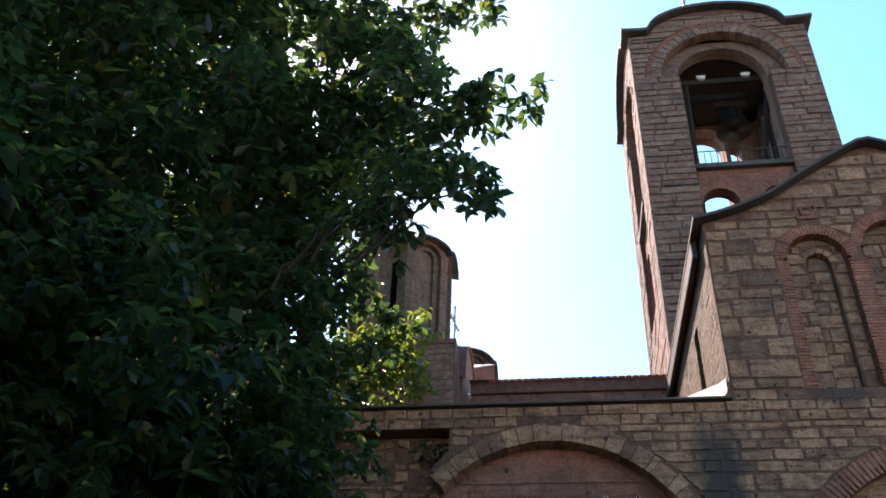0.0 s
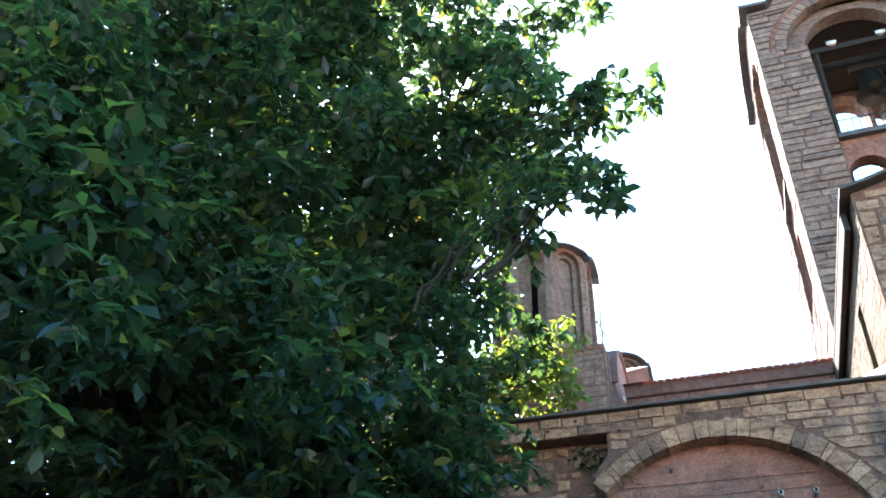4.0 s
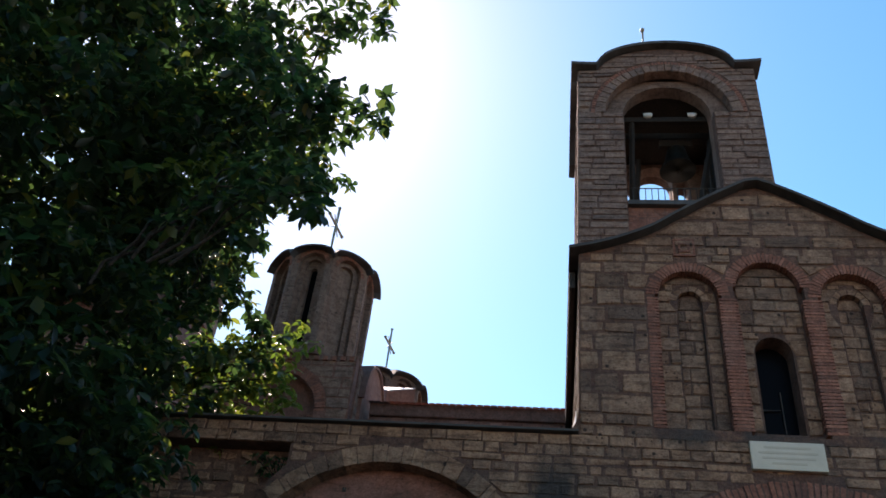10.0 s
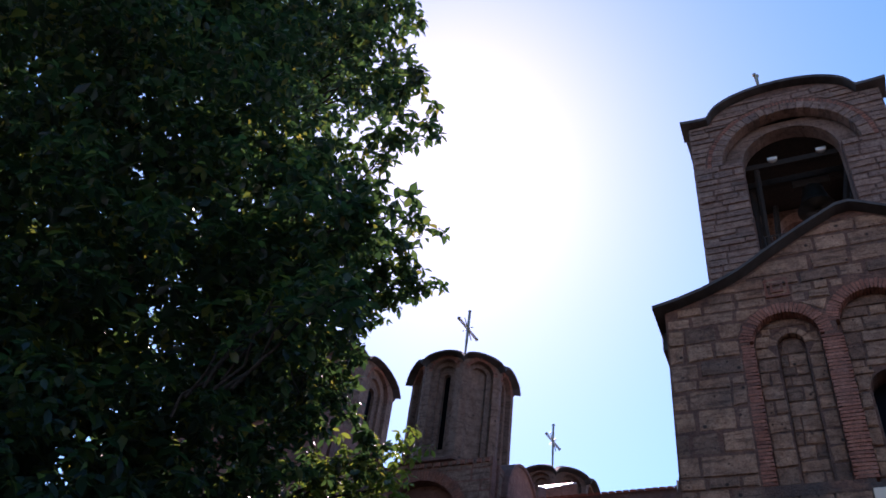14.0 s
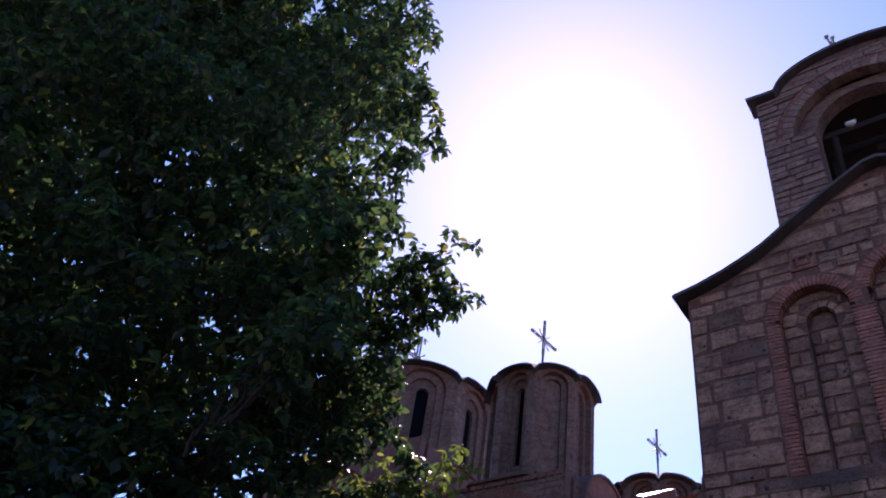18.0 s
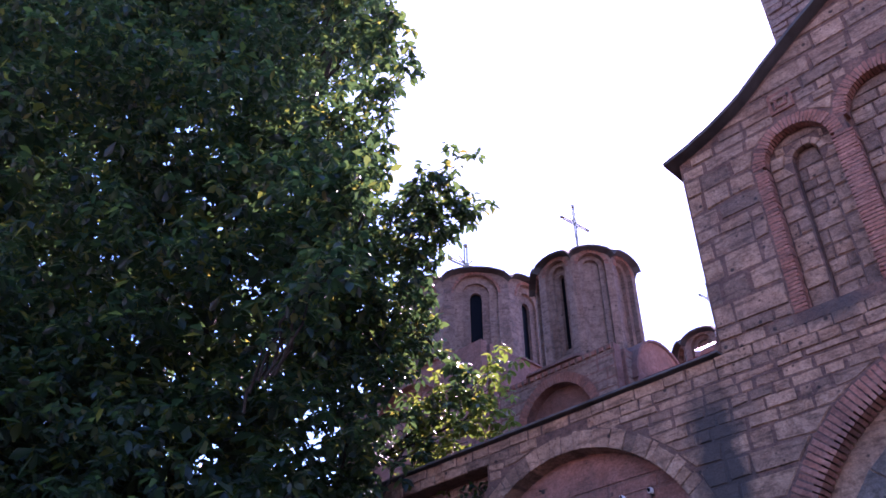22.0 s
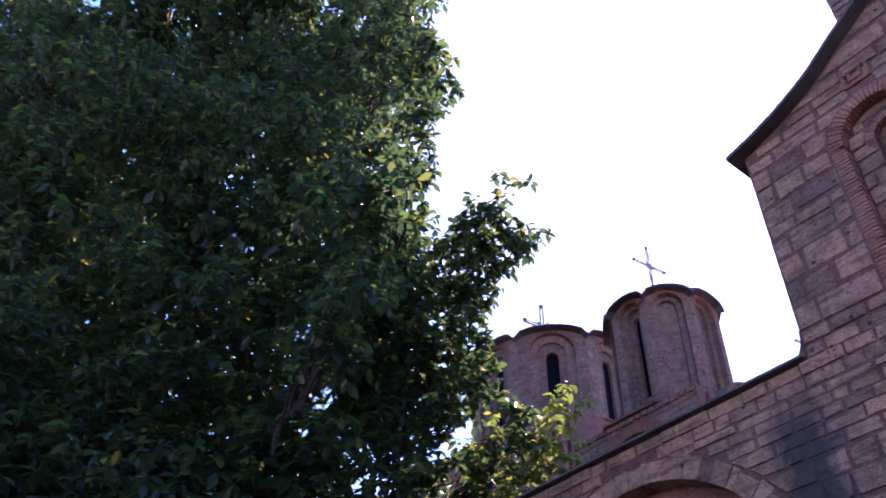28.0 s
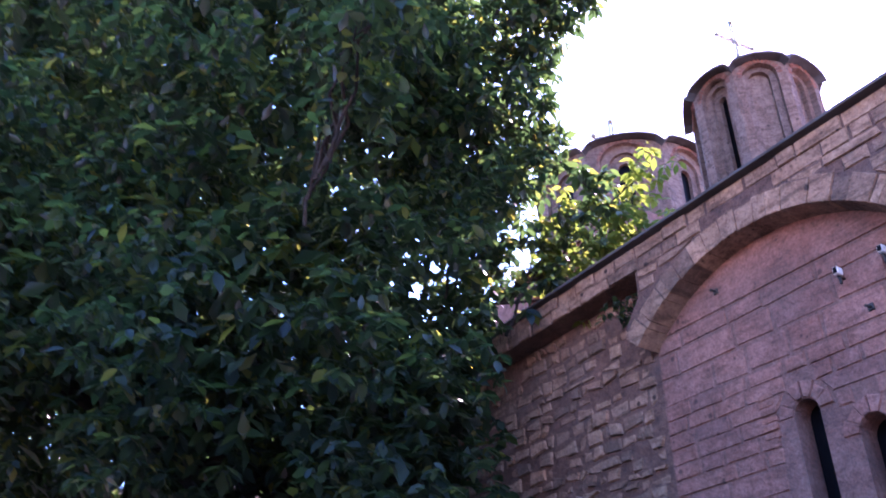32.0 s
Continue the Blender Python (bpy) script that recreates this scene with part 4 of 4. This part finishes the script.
# gable window frame
win = thing("gable_window", "dark slit window with a thin grey metal frame", "window", (5.13, F + 0.42, 6.96), kind="")
part("pane", panel(arch_pts(0, 0.262, 0.0, 1.3, 10), [], 0.1, 0.11), GLASS, win)
for nm, bx in (("frame_post", (-0.262, -0.24, 0.0, 1.2)), ("frame_post", (0.07, 0.082, 0.0, 0.8)), ("frame_rail", (-0.224, 0.06, 0.0, 0.025)), ("frame_rail", (-0.224, 0.05, 0.5, 0.51))):
    part(nm, box(bx[0], bx[1], 0.05, 0.09, bx[2], bx[3], 0.004), LEAD, win)

# ---- belfry ----
frame_t = thing("timber_trestle", "dark timber trestle with raking legs carrying the bell", "trestle", (5.15, 19.4, 13.38))
part("beam", box(-2.1, 2.1, -0.12, 0.12, 7.35, 7.6, 0.02), WOOD, frame_t)
part("beam", box(-2.1, 2.1, -0.9, -0.7, 7.3, 7.5, 0.02), WOOD, frame_t)
for a, b in (((-1.08, -0.8, 7.3), (-1.3, -0.8, 0.0)), ((1.35, -0.8, 7.3), (0.45, -0.8, 2.9)), ((-0.75, 0.8, 7.3), (-1.3, 0.8, 0.0)), ((1.35, 0.8, 7.3), (1.3, 0.8, 0.0)), ((0.45, -0.8, 2.9), (0.4, -0.8, 0.0)), ((1.3, 0.0, 7.4), (1.35, 0.0, 0.0)), ((-1.3, 0.0, 7.4), (-1.35, 0.0, 0.0))):
    bm = bmesh.new()
    rod(bm, a, b, 0.09, 0.1, 6)
    part("leg", bm, WOOD, frame_t)
bell = thing("church_bell", "large dark bronze bell hanging in the tower", "bell", (5.45, 19.4, 19.4))
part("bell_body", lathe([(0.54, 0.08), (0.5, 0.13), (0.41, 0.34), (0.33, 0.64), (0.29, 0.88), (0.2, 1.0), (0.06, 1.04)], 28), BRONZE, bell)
part("headstock", box(-0.5, 0.5, -0.1, 0.1, 1.035, 1.326, 0.03), WOOD, bell)
bm = bmesh.new()
rod(bm, (0, 0, 0.7), (0, 0, 0.0), 0.025, 0.045)
part("clapper", bm, IRON, bell)
for x in (4.55, 5.86):
    fl = thing("belfry_floodlight", "round pale floodlight under the belfry arch", "lamp", (x, 18.5, 20.92), "belfry floodlights")
    h = lathe([(0.03, -0.1), (0.11, -0.06), (0.14, 0.02), (0.14, 0.07), (0.02, 0.08)], 16)
    bmesh.ops.rotate(h, verts=h.verts, cent=(0, 0, 0), matrix=Matrix.Rotation(radians(60), 3, "X"))
    part("lamp_head", h, FIXTURE, fl)
    part("yoke", box(-0.16, 0.16, -0.02, 0.02, 0.1, 0.14, 0.005), IRON, fl)
rail = thing("belfry_railing", "thin iron railing behind the belfry sill", "railing", (5.13, 17.95, 16.76))
for k in range(15):
    bm = bmesh.new()
    rod(bm, (-1.2 + k * 2.4 / 14, 0, 0), (-1.2 + k * 2.4 / 14, 0, 0.72), 0.012, n=6)
    part("bar", bm, IRON, rail)
bm = bmesh.new()
rod(bm, (-1.26, 0, 0.72), (1.26, 0, 0.72), 0.016, n=6)
part("top_rail", bm, IRON, rail)

# plant in the broken corner of the facing
plant = thing("wall_plant", "small leafy plant growing from the broken masonry", "plant", (-2.0, F + 0.12, 6.12))
pt = nrng.normal(0, 1, (14, 3)) * np.array((0.16, 0.07, 0.08)) + np.array((-0.05, -0.05, 0.0))
vs, n = leaves(pt, 1, 0.05, 0.11)
hang("foliage", leaf_mesh("foliage", vs, n), LEAF, plant)
for k in range(6):
    bm = bmesh.new()
    rod(bm, (0.02 * k - 0.05, 0.08, -0.12), (0.08 * k - 0.25, -0.06, 0.04 + 0.02 * (k % 3)), 0.008, 0.004, 5)
    part("stem", bm, BARK, plant)


# ---- pieces: stones, bricks and tiles, last ----
def free_of(blocks, lo, hi):
    out, a = [], lo
    for b0, b1 in sorted(blocks):
        if b0 > a:
            out.append((a, min(b0, hi)))
        a = max(a, b1)
    if a < hi:
        out.append((a, hi))
    return [(p, q) for p, q in out if q - p > 0.05]


def courses(parent, z0, z1, limits, blocked, h=(0.24, 0.33), w=(0.32, 0.72), joint=0.024, material=None, place=None, proud=(0.005, 0.035), depth=0.05, thin=0.4, name="stone", gap=0.0, wob=0.01, upright=0.0):
    """Stones laid in courses round whatever blocks them, with thin bricks in the joints, flat and on end."""
    def lay(za, zb, level):
        a, b = za + joint / 2, zb - joint / 2
        if level:
            a, b = za + joint / 4, zb - joint / 4
        ia, ib = free_of(blocked(a), *limits(a)), free_of(blocked(b), *limits(b))
        steep = len(ia) != len(ib) or any(abs(p[0] - q[0]) > 0.5 or abs(p[1] - q[1]) > 0.5 for p, q in zip(ia, ib))
        if steep and level < 1 and zb - za > 0.15:
            mid = (za + zb) / 2
            lay(za, mid, level + 1)
            lay(mid, zb, level + 1)
            return
        if len(ia) != len(ib):
            ia = ib = free_of(blocked(a) + blocked(b), max(limits(a)[0], limits(b)[0]), min(limits(a)[1], limits(b)[1]))
        for (p0, q0), (p1, q1) in zip(ia, ib):
            if abs(p0 - p1) > 0.5:
                p0 = p1 = max(p0, p1)
            if abs(q0 - q1) > 0.5:
                q0 = q1 = min(q0, q1)
            c0, c1 = max(p0, p1), min(q0, q1)
            if c1 - c0 < 0.04:
                continue
            cuts = []
            x = c0 + rng.uniform(*w) * rng.uniform(0.5, 1.0)
            while x < c1 - w[0] * 0.5:
                cuts.append(x)
                x += rng.uniform(*w) * (0.7 if level else 1.0)
            xs0, xs1 = [p0] + cuts + [q0], [p1] + cuts + [q1]
            for k in range(len(xs0) - 1):
                l0, r0 = xs0[k] + joint / 2, xs0[k + 1] - joint / 2
                l1, r1 = xs1[k] + joint / 2, xs1[k + 1] - joint / 2
                if min(r0 - l0, r1 - l1) < 0.015 or rng.random() < gap:
                    continue
                ww = wob if not level else wob * 0.4
                t = [rng.uniform(-ww, ww) for _ in range(4)]
                e = [rng.uniform(-ww, ww) * 0.8 for _ in range(4)]
                piece(name, ((l0 + e[0], a + t[0]), (r0 + e[1], a + t[1]), (r1 + e[2], b + t[2]), (l1 + e[3], b + t[3])), rng.uniform(*proud), depth, material, parent, place, rng.uniform(0.008, 0.02) if b - a > 0.1 else 0.006)
                if rng.random() < thin and r1 - l1 > 0.25 and not level:
                    piece("brick", ((l1, b + joint * 0.16), (r1, b + joint * 0.16), (r1, b + joint * 0.82), (l1, b + joint * 0.82)), -0.02, 0.06, BRICK, parent, place, 0.004)
                if rng.random() < upright and k < len(xs0) - 2 and not level:
                    piece("brick", ((r0 + joint * 0.12, a), (r0 + joint * 0.88, a), (r1 + joint * 0.88, b), (r1 + joint * 0.12, b)), -0.02, 0.06, BRICK, parent, place, 0.004)

    z = z0
    while z < z1 - 0.08:
        hh = min(rng.uniform(*h), z1 - z)
        if z1 - z - hh < 0.12:
            hh = z1 - z
        lay(z, z + hh, 0)
        z += hh


def disc(cx, cz, r, z, foot=-99):
    if z > cz + r or z < foot:
        return []
    hw = r if z < cz else math.sqrt(max(0.0, r * r - (z - cz) ** 2))
    return [(cx - hw, cx + hw)]


def voussoirs(parent, cx, cz, r0, r1, a0, a1, step, material, proud, depth, place=None, name="brick", edge=0.005, joint=0.3, uneven=0.0):
    n = max(3, round((a1 - a0) * (r0 + r1) / 2 / step))
    cut = [0.0] + [k + rng.uniform(-uneven, uneven) for k in range(1, n)] + [float(n)]
    for k in range(n):
        f = joint / 2
        t0, t1 = a0 + (a1 - a0) * (cut[k] + f) / n, a0 + (a1 - a0) * (cut[k + 1] - f) / n
        o = rng.uniform(-0.015, 0.015) * (1 + 3 * uneven)
        s = uneven * rng.uniform(-0.03, 0.03)
        q = [(cx + r * math.cos(t), cz + r * math.sin(t)) for r, t in ((r0 - abs(s) * 0.4, t1), (r0, t0), (r1 + o, t0 + s * 0.3), (r1 + o + s, t1 + s * 0.3))]
        piece(name, q, rng.uniform(*proud), depth, material, parent, place, edge)


def stack(parent, x0, x1, z0, z1, pitch, material, proud, depth, place=None):
    n = int((z1 - z0) / pitch)
    for k in range(n):
        z = z0 + k * pitch
        cut = x0 + (x1 - x0) * (rng.uniform(0.28, 0.4) if k % 2 else rng.uniform(0.6, 0.72))
        for p, q in ((x0 + rng.uniform(-0.006, 0.006), cut - 0.008), (cut + 0.008, x1 + rng.uniform(-0.006, 0.006))) if x1 - x0 > 0.3 else ((x0 + rng.uniform(-0.006, 0.006), x1 + rng.uniform(-0.006, 0.006)),):
            s = rng.uniform(-0.004, 0.004)
            piece("brick", ((p, z + s), (q, z - s), (q, z + pitch * 0.78 - s), (p, z + pitch * 0.78 + s)), rng.uniform(*proud), depth, material, parent, place, 0.005)


FOFF = lambda d0: (lambda u, d, z: (u, F + d0 + d, z))

# lower wall facing
courses(front, 1.2, 6.42, lambda z: (-1.78 if z > 5.7 else -0.6, 8.3), lambda z: disc(ARCH["cx"], ARCH["cz"], 2.37, z) + disc(XC, 3.4, 2.82, z), h=(0.24, 0.36), w=(0.26, 0.7), joint=0.044, material=STONE, place=FOFF(0.03), proud=(0.0, 0.03), thin=0.7, wob=0.02, upright=0.4)
courses(front, 6.42, 6.735, lambda z: (-4.6, 8.3), lambda z: disc(ARCH["cx"], ARCH["cz"], 2.37, z), h=(0.31, 0.33), w=(0.3, 0.8), material=STONE, place=FOFF(0.03))
SW = next(o for o in church.children if o.name.startswith("side_wall"))
courses(SW, 6.85, gable_z(BX0) - 0.06, lambda z: (F + 0.05, 16.4), lambda z: [(12.95, 13.4)] if z < 9.15 else [], h=(0.1, 0.22), w=(0.14, 0.42), joint=0.022, material=RUBBLE, place=lambda u, d, z: (BX0 + d, u, z), proud=(0.0, 0.007), depth=0.03, thin=0.25, wob=0.022)
# stone ring of the blind arch, brick ring of the door arch
voussoirs(front, ARCH["cx"], ARCH["cz"], 2.1, 2.34, radians(-40), radians(137), 0.2, STONE, (0.0, 0.02), 0.3, FOFF(0.03), "voussoir", 0.008, 0.05, 0.4)
voussoirs(front, XC, 3.4, 2.5, 2.8, radians(2), radians(178), 0.078, BRICK, (0.0, 0.02), 0.25, FOFF(0.03))
voussoirs(inner_ring, XC, 3.35, 1.98, 2.26, radians(2), radians(178), 0.42, GREY, (0.03, 0.05), 0.12, FOFF(0.3), "voussoir", 0.012, 0.03, 0.2)
# infill of the blind arch
courses(tymp, 2.2, 5.66, lambda z: (-1.9, 1.72), lambda z: (disc(-0.28, 4.33, 0.3, z) + disc(0.3, 4.0, 0.29, z)) + ([] if z < ARCH["cz"] else [(-9, ARCH["cx"] - math.sqrt(max(0.0, 2.14 ** 2 - (z - ARCH["cz"]) ** 2))), (ARCH["cx"] + math.sqrt(max(0.0, 2.14 ** 2 - (z - ARCH["cz"]) ** 2)), 9)]), h=(0.25, 0.33), w=(0.35, 0.85), joint=0.036, material=PINK, place=FOFF(0.33), proud=(0.008, 0.022), thin=0.9, wob=0.012, upright=0.6)
for wx, wz in ((-0.28, 4.33), (0.3, 4.0)):
    voussoirs(tymp, wx, wz, 0.14, 0.28, 0.0, math.pi, 0.11, PINK, (0.01, 0.03), 0.08, FOFF(0.33), "voussoir", 0.008, 0.1)
for k in range(6):
    piece("brick", [(-0.74 + u, 4.2 + k * 0.075 + z) for u, z in ((0, 0), (0.16, 0), (0.16, 0.045), (0, 0.045))], 0.03, 0.05, BRICK, tymp, FOFF(0.33), 0.005)
part("plaster_patch", panel(arc_segment(ARCH["cx"], ARCH["cz"], 2.13, 5.68), [], F + 0.312, F + 0.34), PINK, tymp, "plain pink plaster under the arch")
# rubble where the facing is gone
courses(rubble_wall, 1.6, 6.38, lambda z: (-6.6, -1.95), lambda z: [], h=(0.1, 0.2), w=(0.1, 0.34), joint=0.05, material=STONE, place=FOFF(0.33), proud=(-0.01, 0.05), thin=0.15, gap=0.05, wob=0.03)
# gable facing
RB = 0.175


def niche_block(z):
    out = []
    for cx, h, _, zt in N:
        cz = zt - h
        if z < cz:
            out.append((cx - h - RB, cx + h + RB))
        else:
            out += disc(cx, cz, h + RB + 0.02, z)
    return out


def gable_limits(z):
    a = BX0
    if z > gable_z(BX0) - 0.03:
        o = float(np.interp(-(z + 0.04), [-gable_z(XC + k * 0.1) for k in range(32)], [k * 0.1 for k in range(32)]))
        a = XC - o
    return (max(BX0, a), min(BX1, 2 * XC - a))


courses(gable_wall, 6.74, 11.2, gable_limits, lambda z: niche_block(z) if z > 6.85 else [], h=(0.2, 0.36), w=(0.26, 0.75), joint=0.046, material=STONE, place=FOFF(0.03), proud=(0.0, 0.03), thin=0.75, wob=0.02, upright=0.4)
for cx, h, _, zt in N:
    voussoirs(gable_wall, cx, zt - h, h, h + RB, 0.0, math.pi, 0.056, BRICK, (0.0, 0.012), 0.14, FOFF(0.03), joint=0.26)
for x0, x1, zt in ((N[0][0] - 0.45 - RB, N[0][0] - 0.45, 9.15), (N[0][0] + 0.45, N[1][0] - 0.47, 9.15), (N[1][0] + 0.47, N[2][0] - 0.45, 9.15), (N[2][0] + 0.45, N[2][0] + 0.45 + RB, 9.15)):
    stack(gable_wall, x0, x1, 6.9, zt, 0.054, BRICK, (0.0, 0.01), 0.14, FOFF(0.03))
# square brick ornament over the first niche
for s0 in (0.17, 0.09):
    for q in (((-s0, -s0), (s0, -s0), (s0, -s0 + 0.035), (-s0, -s0 + 0.035)), ((-s0, s0 - 0.035), (s0, s0 - 0.035), (s0, s0), (-s0, s0)), ((-s0, -s0 + 0.04), (-s0 + 0.035, -s0 + 0.04), (-s0 + 0.035, s0 - 0.04), (-s0, s0 - 0.04)), ((s0 - 0.035, -s0 + 0.04), (s0, -s0 + 0.04), (s0, s0 - 0.04), (s0 - 0.035, s0 - 0.04))):
        piece("brick", [(3.95 + u, 10.06 + z) for u, z in q], 0.03, 0.05, BRICK, gable_wall, FOFF(0.03), 0.004)
# stones inside the niches
for i, (cx, h, _, zt) in enumerate(N):
    hole = (lambda z: disc(5.13, 8.26, 0.29, z)) if i == 1 else (lambda z, cx=cx: disc(3.99 if cx < 5 else 6.35, 9.14, 0.3 if z > 8.95 else 0.2, z))
    courses(niche_wall, 6.95, zt - 0.02, lambda z, cx=cx, h=h, zt=zt: (cx - (h if z < zt - h else math.sqrt(max(0.001, h * h - (z - zt + h) ** 2))), cx + (h if z < zt - h else math.sqrt(max(0.001, h * h - (z - zt + h) ** 2)))), hole, h=(0.18, 0.28), w=(0.2, 0.5), material=STONE, place=FOFF(0.19), depth=0.05)
    if i != 1:
        c = 3.99 if i == 0 else 6.35
        voussoirs(niche_wall, c, 9.14, 0.19, 0.3, 0.0, math.pi, 0.12, STONE, (0.0, 0.015), 0.09, FOFF(0.19), "voussoir", 0.01, 0.1)
gcore = next(o for o in church.children if o.name.startswith("gable_core"))
for c in (3.99, 6.35):
    courses(gcore, 6.95, 9.3, lambda z, c=c: (c - 0.19, c + 0.19) if z < 9.14 else (c - 0.12, c + 0.12), lambda z: [], h=(0.16, 0.26), w=(0.2, 0.45), material=STONE, place=FOFF(0.3), depth=0.02, proud=(0.012, 0.024))
# tower facing
TP = lambda u, d, z: tower_place(u, d + 0.03, z)
courses(tower_front, 10.2, 22.75, lambda z: ((-TW, TW) if z < 22.0 else (-1.95 * math.sqrt(max(0.0, 1 - ((z - 21.97) / 0.95) ** 2)) if z < 22.92 else 0.0, 1.95 * math.sqrt(max(0.0, 1 - ((z - 21.97) / 0.95) ** 2)) if z < 22.92 else 0.0)), lambda z: [(-TJ, TJ)] if 13.3 < z < 20.14 else (disc(0, 20.15, 2.24, z) if z > 20.1 else []), h=(0.17, 0.29), w=(0.45, 1.25), joint=0.05, material=STONE_TOWER, place=TP, proud=(0.0, 0.045), thin=0.45, wob=0.018, upright=0.3)
voussoirs(tower_front, 0, 20.15, 1.8, 2.1, 0.0, math.pi, 0.22, STONE_TOWER, (0.02, 0.05), 0.3, TP, "voussoir", 0.02, 0.06)
voussoirs(tower_front, 0, 20.15, 2.11, 2.22, 0.0, math.pi, 0.1, BRICK, (0.0, 0.02), 0.08, TP)
TPL = lambda u, d, z: tower_left_place(u, d + 0.03, z)
courses(tower_left, 10.2, 22.0, lambda z: (-TD, TD), lambda z: [(-TJ2, TJ2)] if 13.3 < z < 20.14 else (disc(0, 20.15, TJ2 + 0.76, z) if z > 20.1 else []), h=(0.24, 0.34), w=(0.4, 0.9), material=STONE_TOWER, place=TPL, thin=0.3)
voussoirs(tower_left, 0, 20.15, TJ2 + 0.53, TJ2 + 0.75, 0.0, math.pi, 0.22, STONE_TOWER, (0.02, 0.05), 0.3, TPL, "voussoir", 0.02, 0.06)
for ob in [o for o in tower.children if o.name.startswith("parapet")][:1]:
    for c in (-0.76, 0.76):
        voussoirs(ob, c, 15.5, 0.48, 0.72, 0.0, math.pi, 0.075, BRICK, (0.0, 0.015), 0.3, lambda u, d, z: tower_place(u, d + 0.14, z))
    courses(ob, 15.2, 16.6, lambda z: (-1.26, 1.26), lambda z: disc(-0.76, 15.5, 0.73, z) + disc(0.76, 15.5, 0.73, z), h=(0.07, 0.085), w=(0.2, 0.32), joint=0.025, material=BRICK, place=lambda u, d, z: tower_place(u, d + 0.14, z), proud=(0.0, 0.01), depth=0.05, thin=0.0, name="brick")
# dome stones
for faces, ks in ((facesA, (7, 0, 1, 2)), (facesB, (7, 0, 1, 2))):
    for k in ks:
        wall, place, half, zs, nh, zs2, nh2 = faces[k]
        zb = min(v.co.z for v in wall.data.vertices)
        zt = max(v.co.z for v in wall.data.vertices)
        courses(wall, zb + 0.02, zt - 0.5, lambda z, half=half: (-half + 0.01, half - 0.01), lambda z, nh=nh, zs=zs: disc(0, zs, nh + 0.1, z), h=(0.17, 0.26), w=(0.25, 0.5), joint=0.03, material=STONE_TOWER, place=place, proud=(0.0, 0.015), depth=0.03, thin=0.3)
        voussoirs(wall, 0, zs, nh, nh + 0.1, 0.0, math.pi, 0.075, BRICK, (0.0, 0.02), 0.06, place)
bf = next(o for o in domeA.children if o.name.startswith("base_front"))
BAZ = 10.8 - 0.42 - 1.7 * 0.56
courses(bf, 8.0, 10.78, lambda z: (-1.68, 1.68), lambda z: disc(0, BAZ, 1.2, z), h=(0.18, 0.3), w=(0.3, 0.6), joint=0.03, material=STONE_TOWER, place=lambda u, d, z: (u, d - 1.7, z), proud=(0.0, 0.02), depth=0.03)
courses(next(o for o in domeA.children if o.name.startswith("base_block")), 8.4, 10.75, lambda z: (-1.28, 1.2), lambda z: [], h=(0.18, 0.3), w=(0.3, 0.6), joint=0.03, material=STONE_TOWER, place=lambda u, d, z: (1.7 - d, u, z), proud=(0.0, 0.02), depth=0.03)
voussoirs(bf, 0, BAZ, 0.953, 1.18, 0.0, math.pi, 0.075, BRICK, (0.0, 0.02), 0.2, lambda u, d, z: (u, d - 1.7, z))
for sx in (-0.95, 0.6):
    stack(bf, sx, sx + 0.35, 8.0, BAZ - 0.02, 0.07, BRICK, (-0.1, -0.08), 0.2, lambda u, d, z: (u, d - 1.7, z))
# dentils under the skirt roof
for k in range(17):
    piece("brick", [(-1.66 + k * 0.2 + u, 10.66 + z) for u, z in ((0, 0), (0.1, 0), (0.1, 0.1), (0, 0.1))], 0.06, 0.05, BRICK, bf, lambda u, d, z: (u, d - 1.7, z), 0.005)
# brick sawtooth and tile edge of the nave wall
nave = next(o for o in church.children if o.name.startswith("nave_wall"))
courses(nave, 8.2, 9.79, lambda z: (-2.1, 2.25), lambda z: [], h=(0.18, 0.26), w=(0.3, 0.6), material=PINK, place=lambda u, d, z: (u, 17.0 + d, z), proud=(0.0, 0.02))
cor = next(o for o in church.children if o.name.startswith("nave_cornice"))
tile_mesh = None
for k in range(30):
    x = -2.15 + k * 0.152
    bm = bmesh.new()
    n = 6
    ring = [[bm.verts.new((0.07 * math.cos(math.pi * i / n) * s_, y, 0.07 * math.sin(math.pi * i / n) * s_ + (y + 0.3) * 0.18)) for i in range(n + 1)] for y, s_ in ((-0.3, 1.0), (0.35, 0.85))] if tile_mesh is None else None
    if tile_mesh is None:
        for i in range(n):
            bm.faces.new((ring[0][i], ring[0][i + 1], ring[1][i + 1], ring[1][i]))
        bmesh.ops.solidify(bm, geom=bm.faces[:], thickness=0.015)
        tile_mesh = bpy.data.meshes.new("tile")
        bm.to_mesh(tile_mesh)
        tile_mesh.materials.append(TILE)
    bm.free()
    ob = hang("tile", tile_mesh, TILE, cor)
    ob.location = (x, 17.05, 10.082)
    ob.scale = (1.05, 0.8, 0.22)
# pantiles of the garden wall
gw = next(o for o in garden.children if o.name.startswith("wall_body"))
for sx in (1, -1):
    for k in range(60):
        ob = hang("pantile", tile_mesh, TILE, gw)
        ob.location = (-0.2 + sx * 0.14, -8.9 + k * 0.155, 2.81 + rng.uniform(0, 0.015))
        ob.rotation_euler = (rng.uniform(-0.04, 0.04), 0, radians(90) * sx + rng.uniform(-0.05, 0.05))
        ob.scale = (1, 1.0, 1.2)
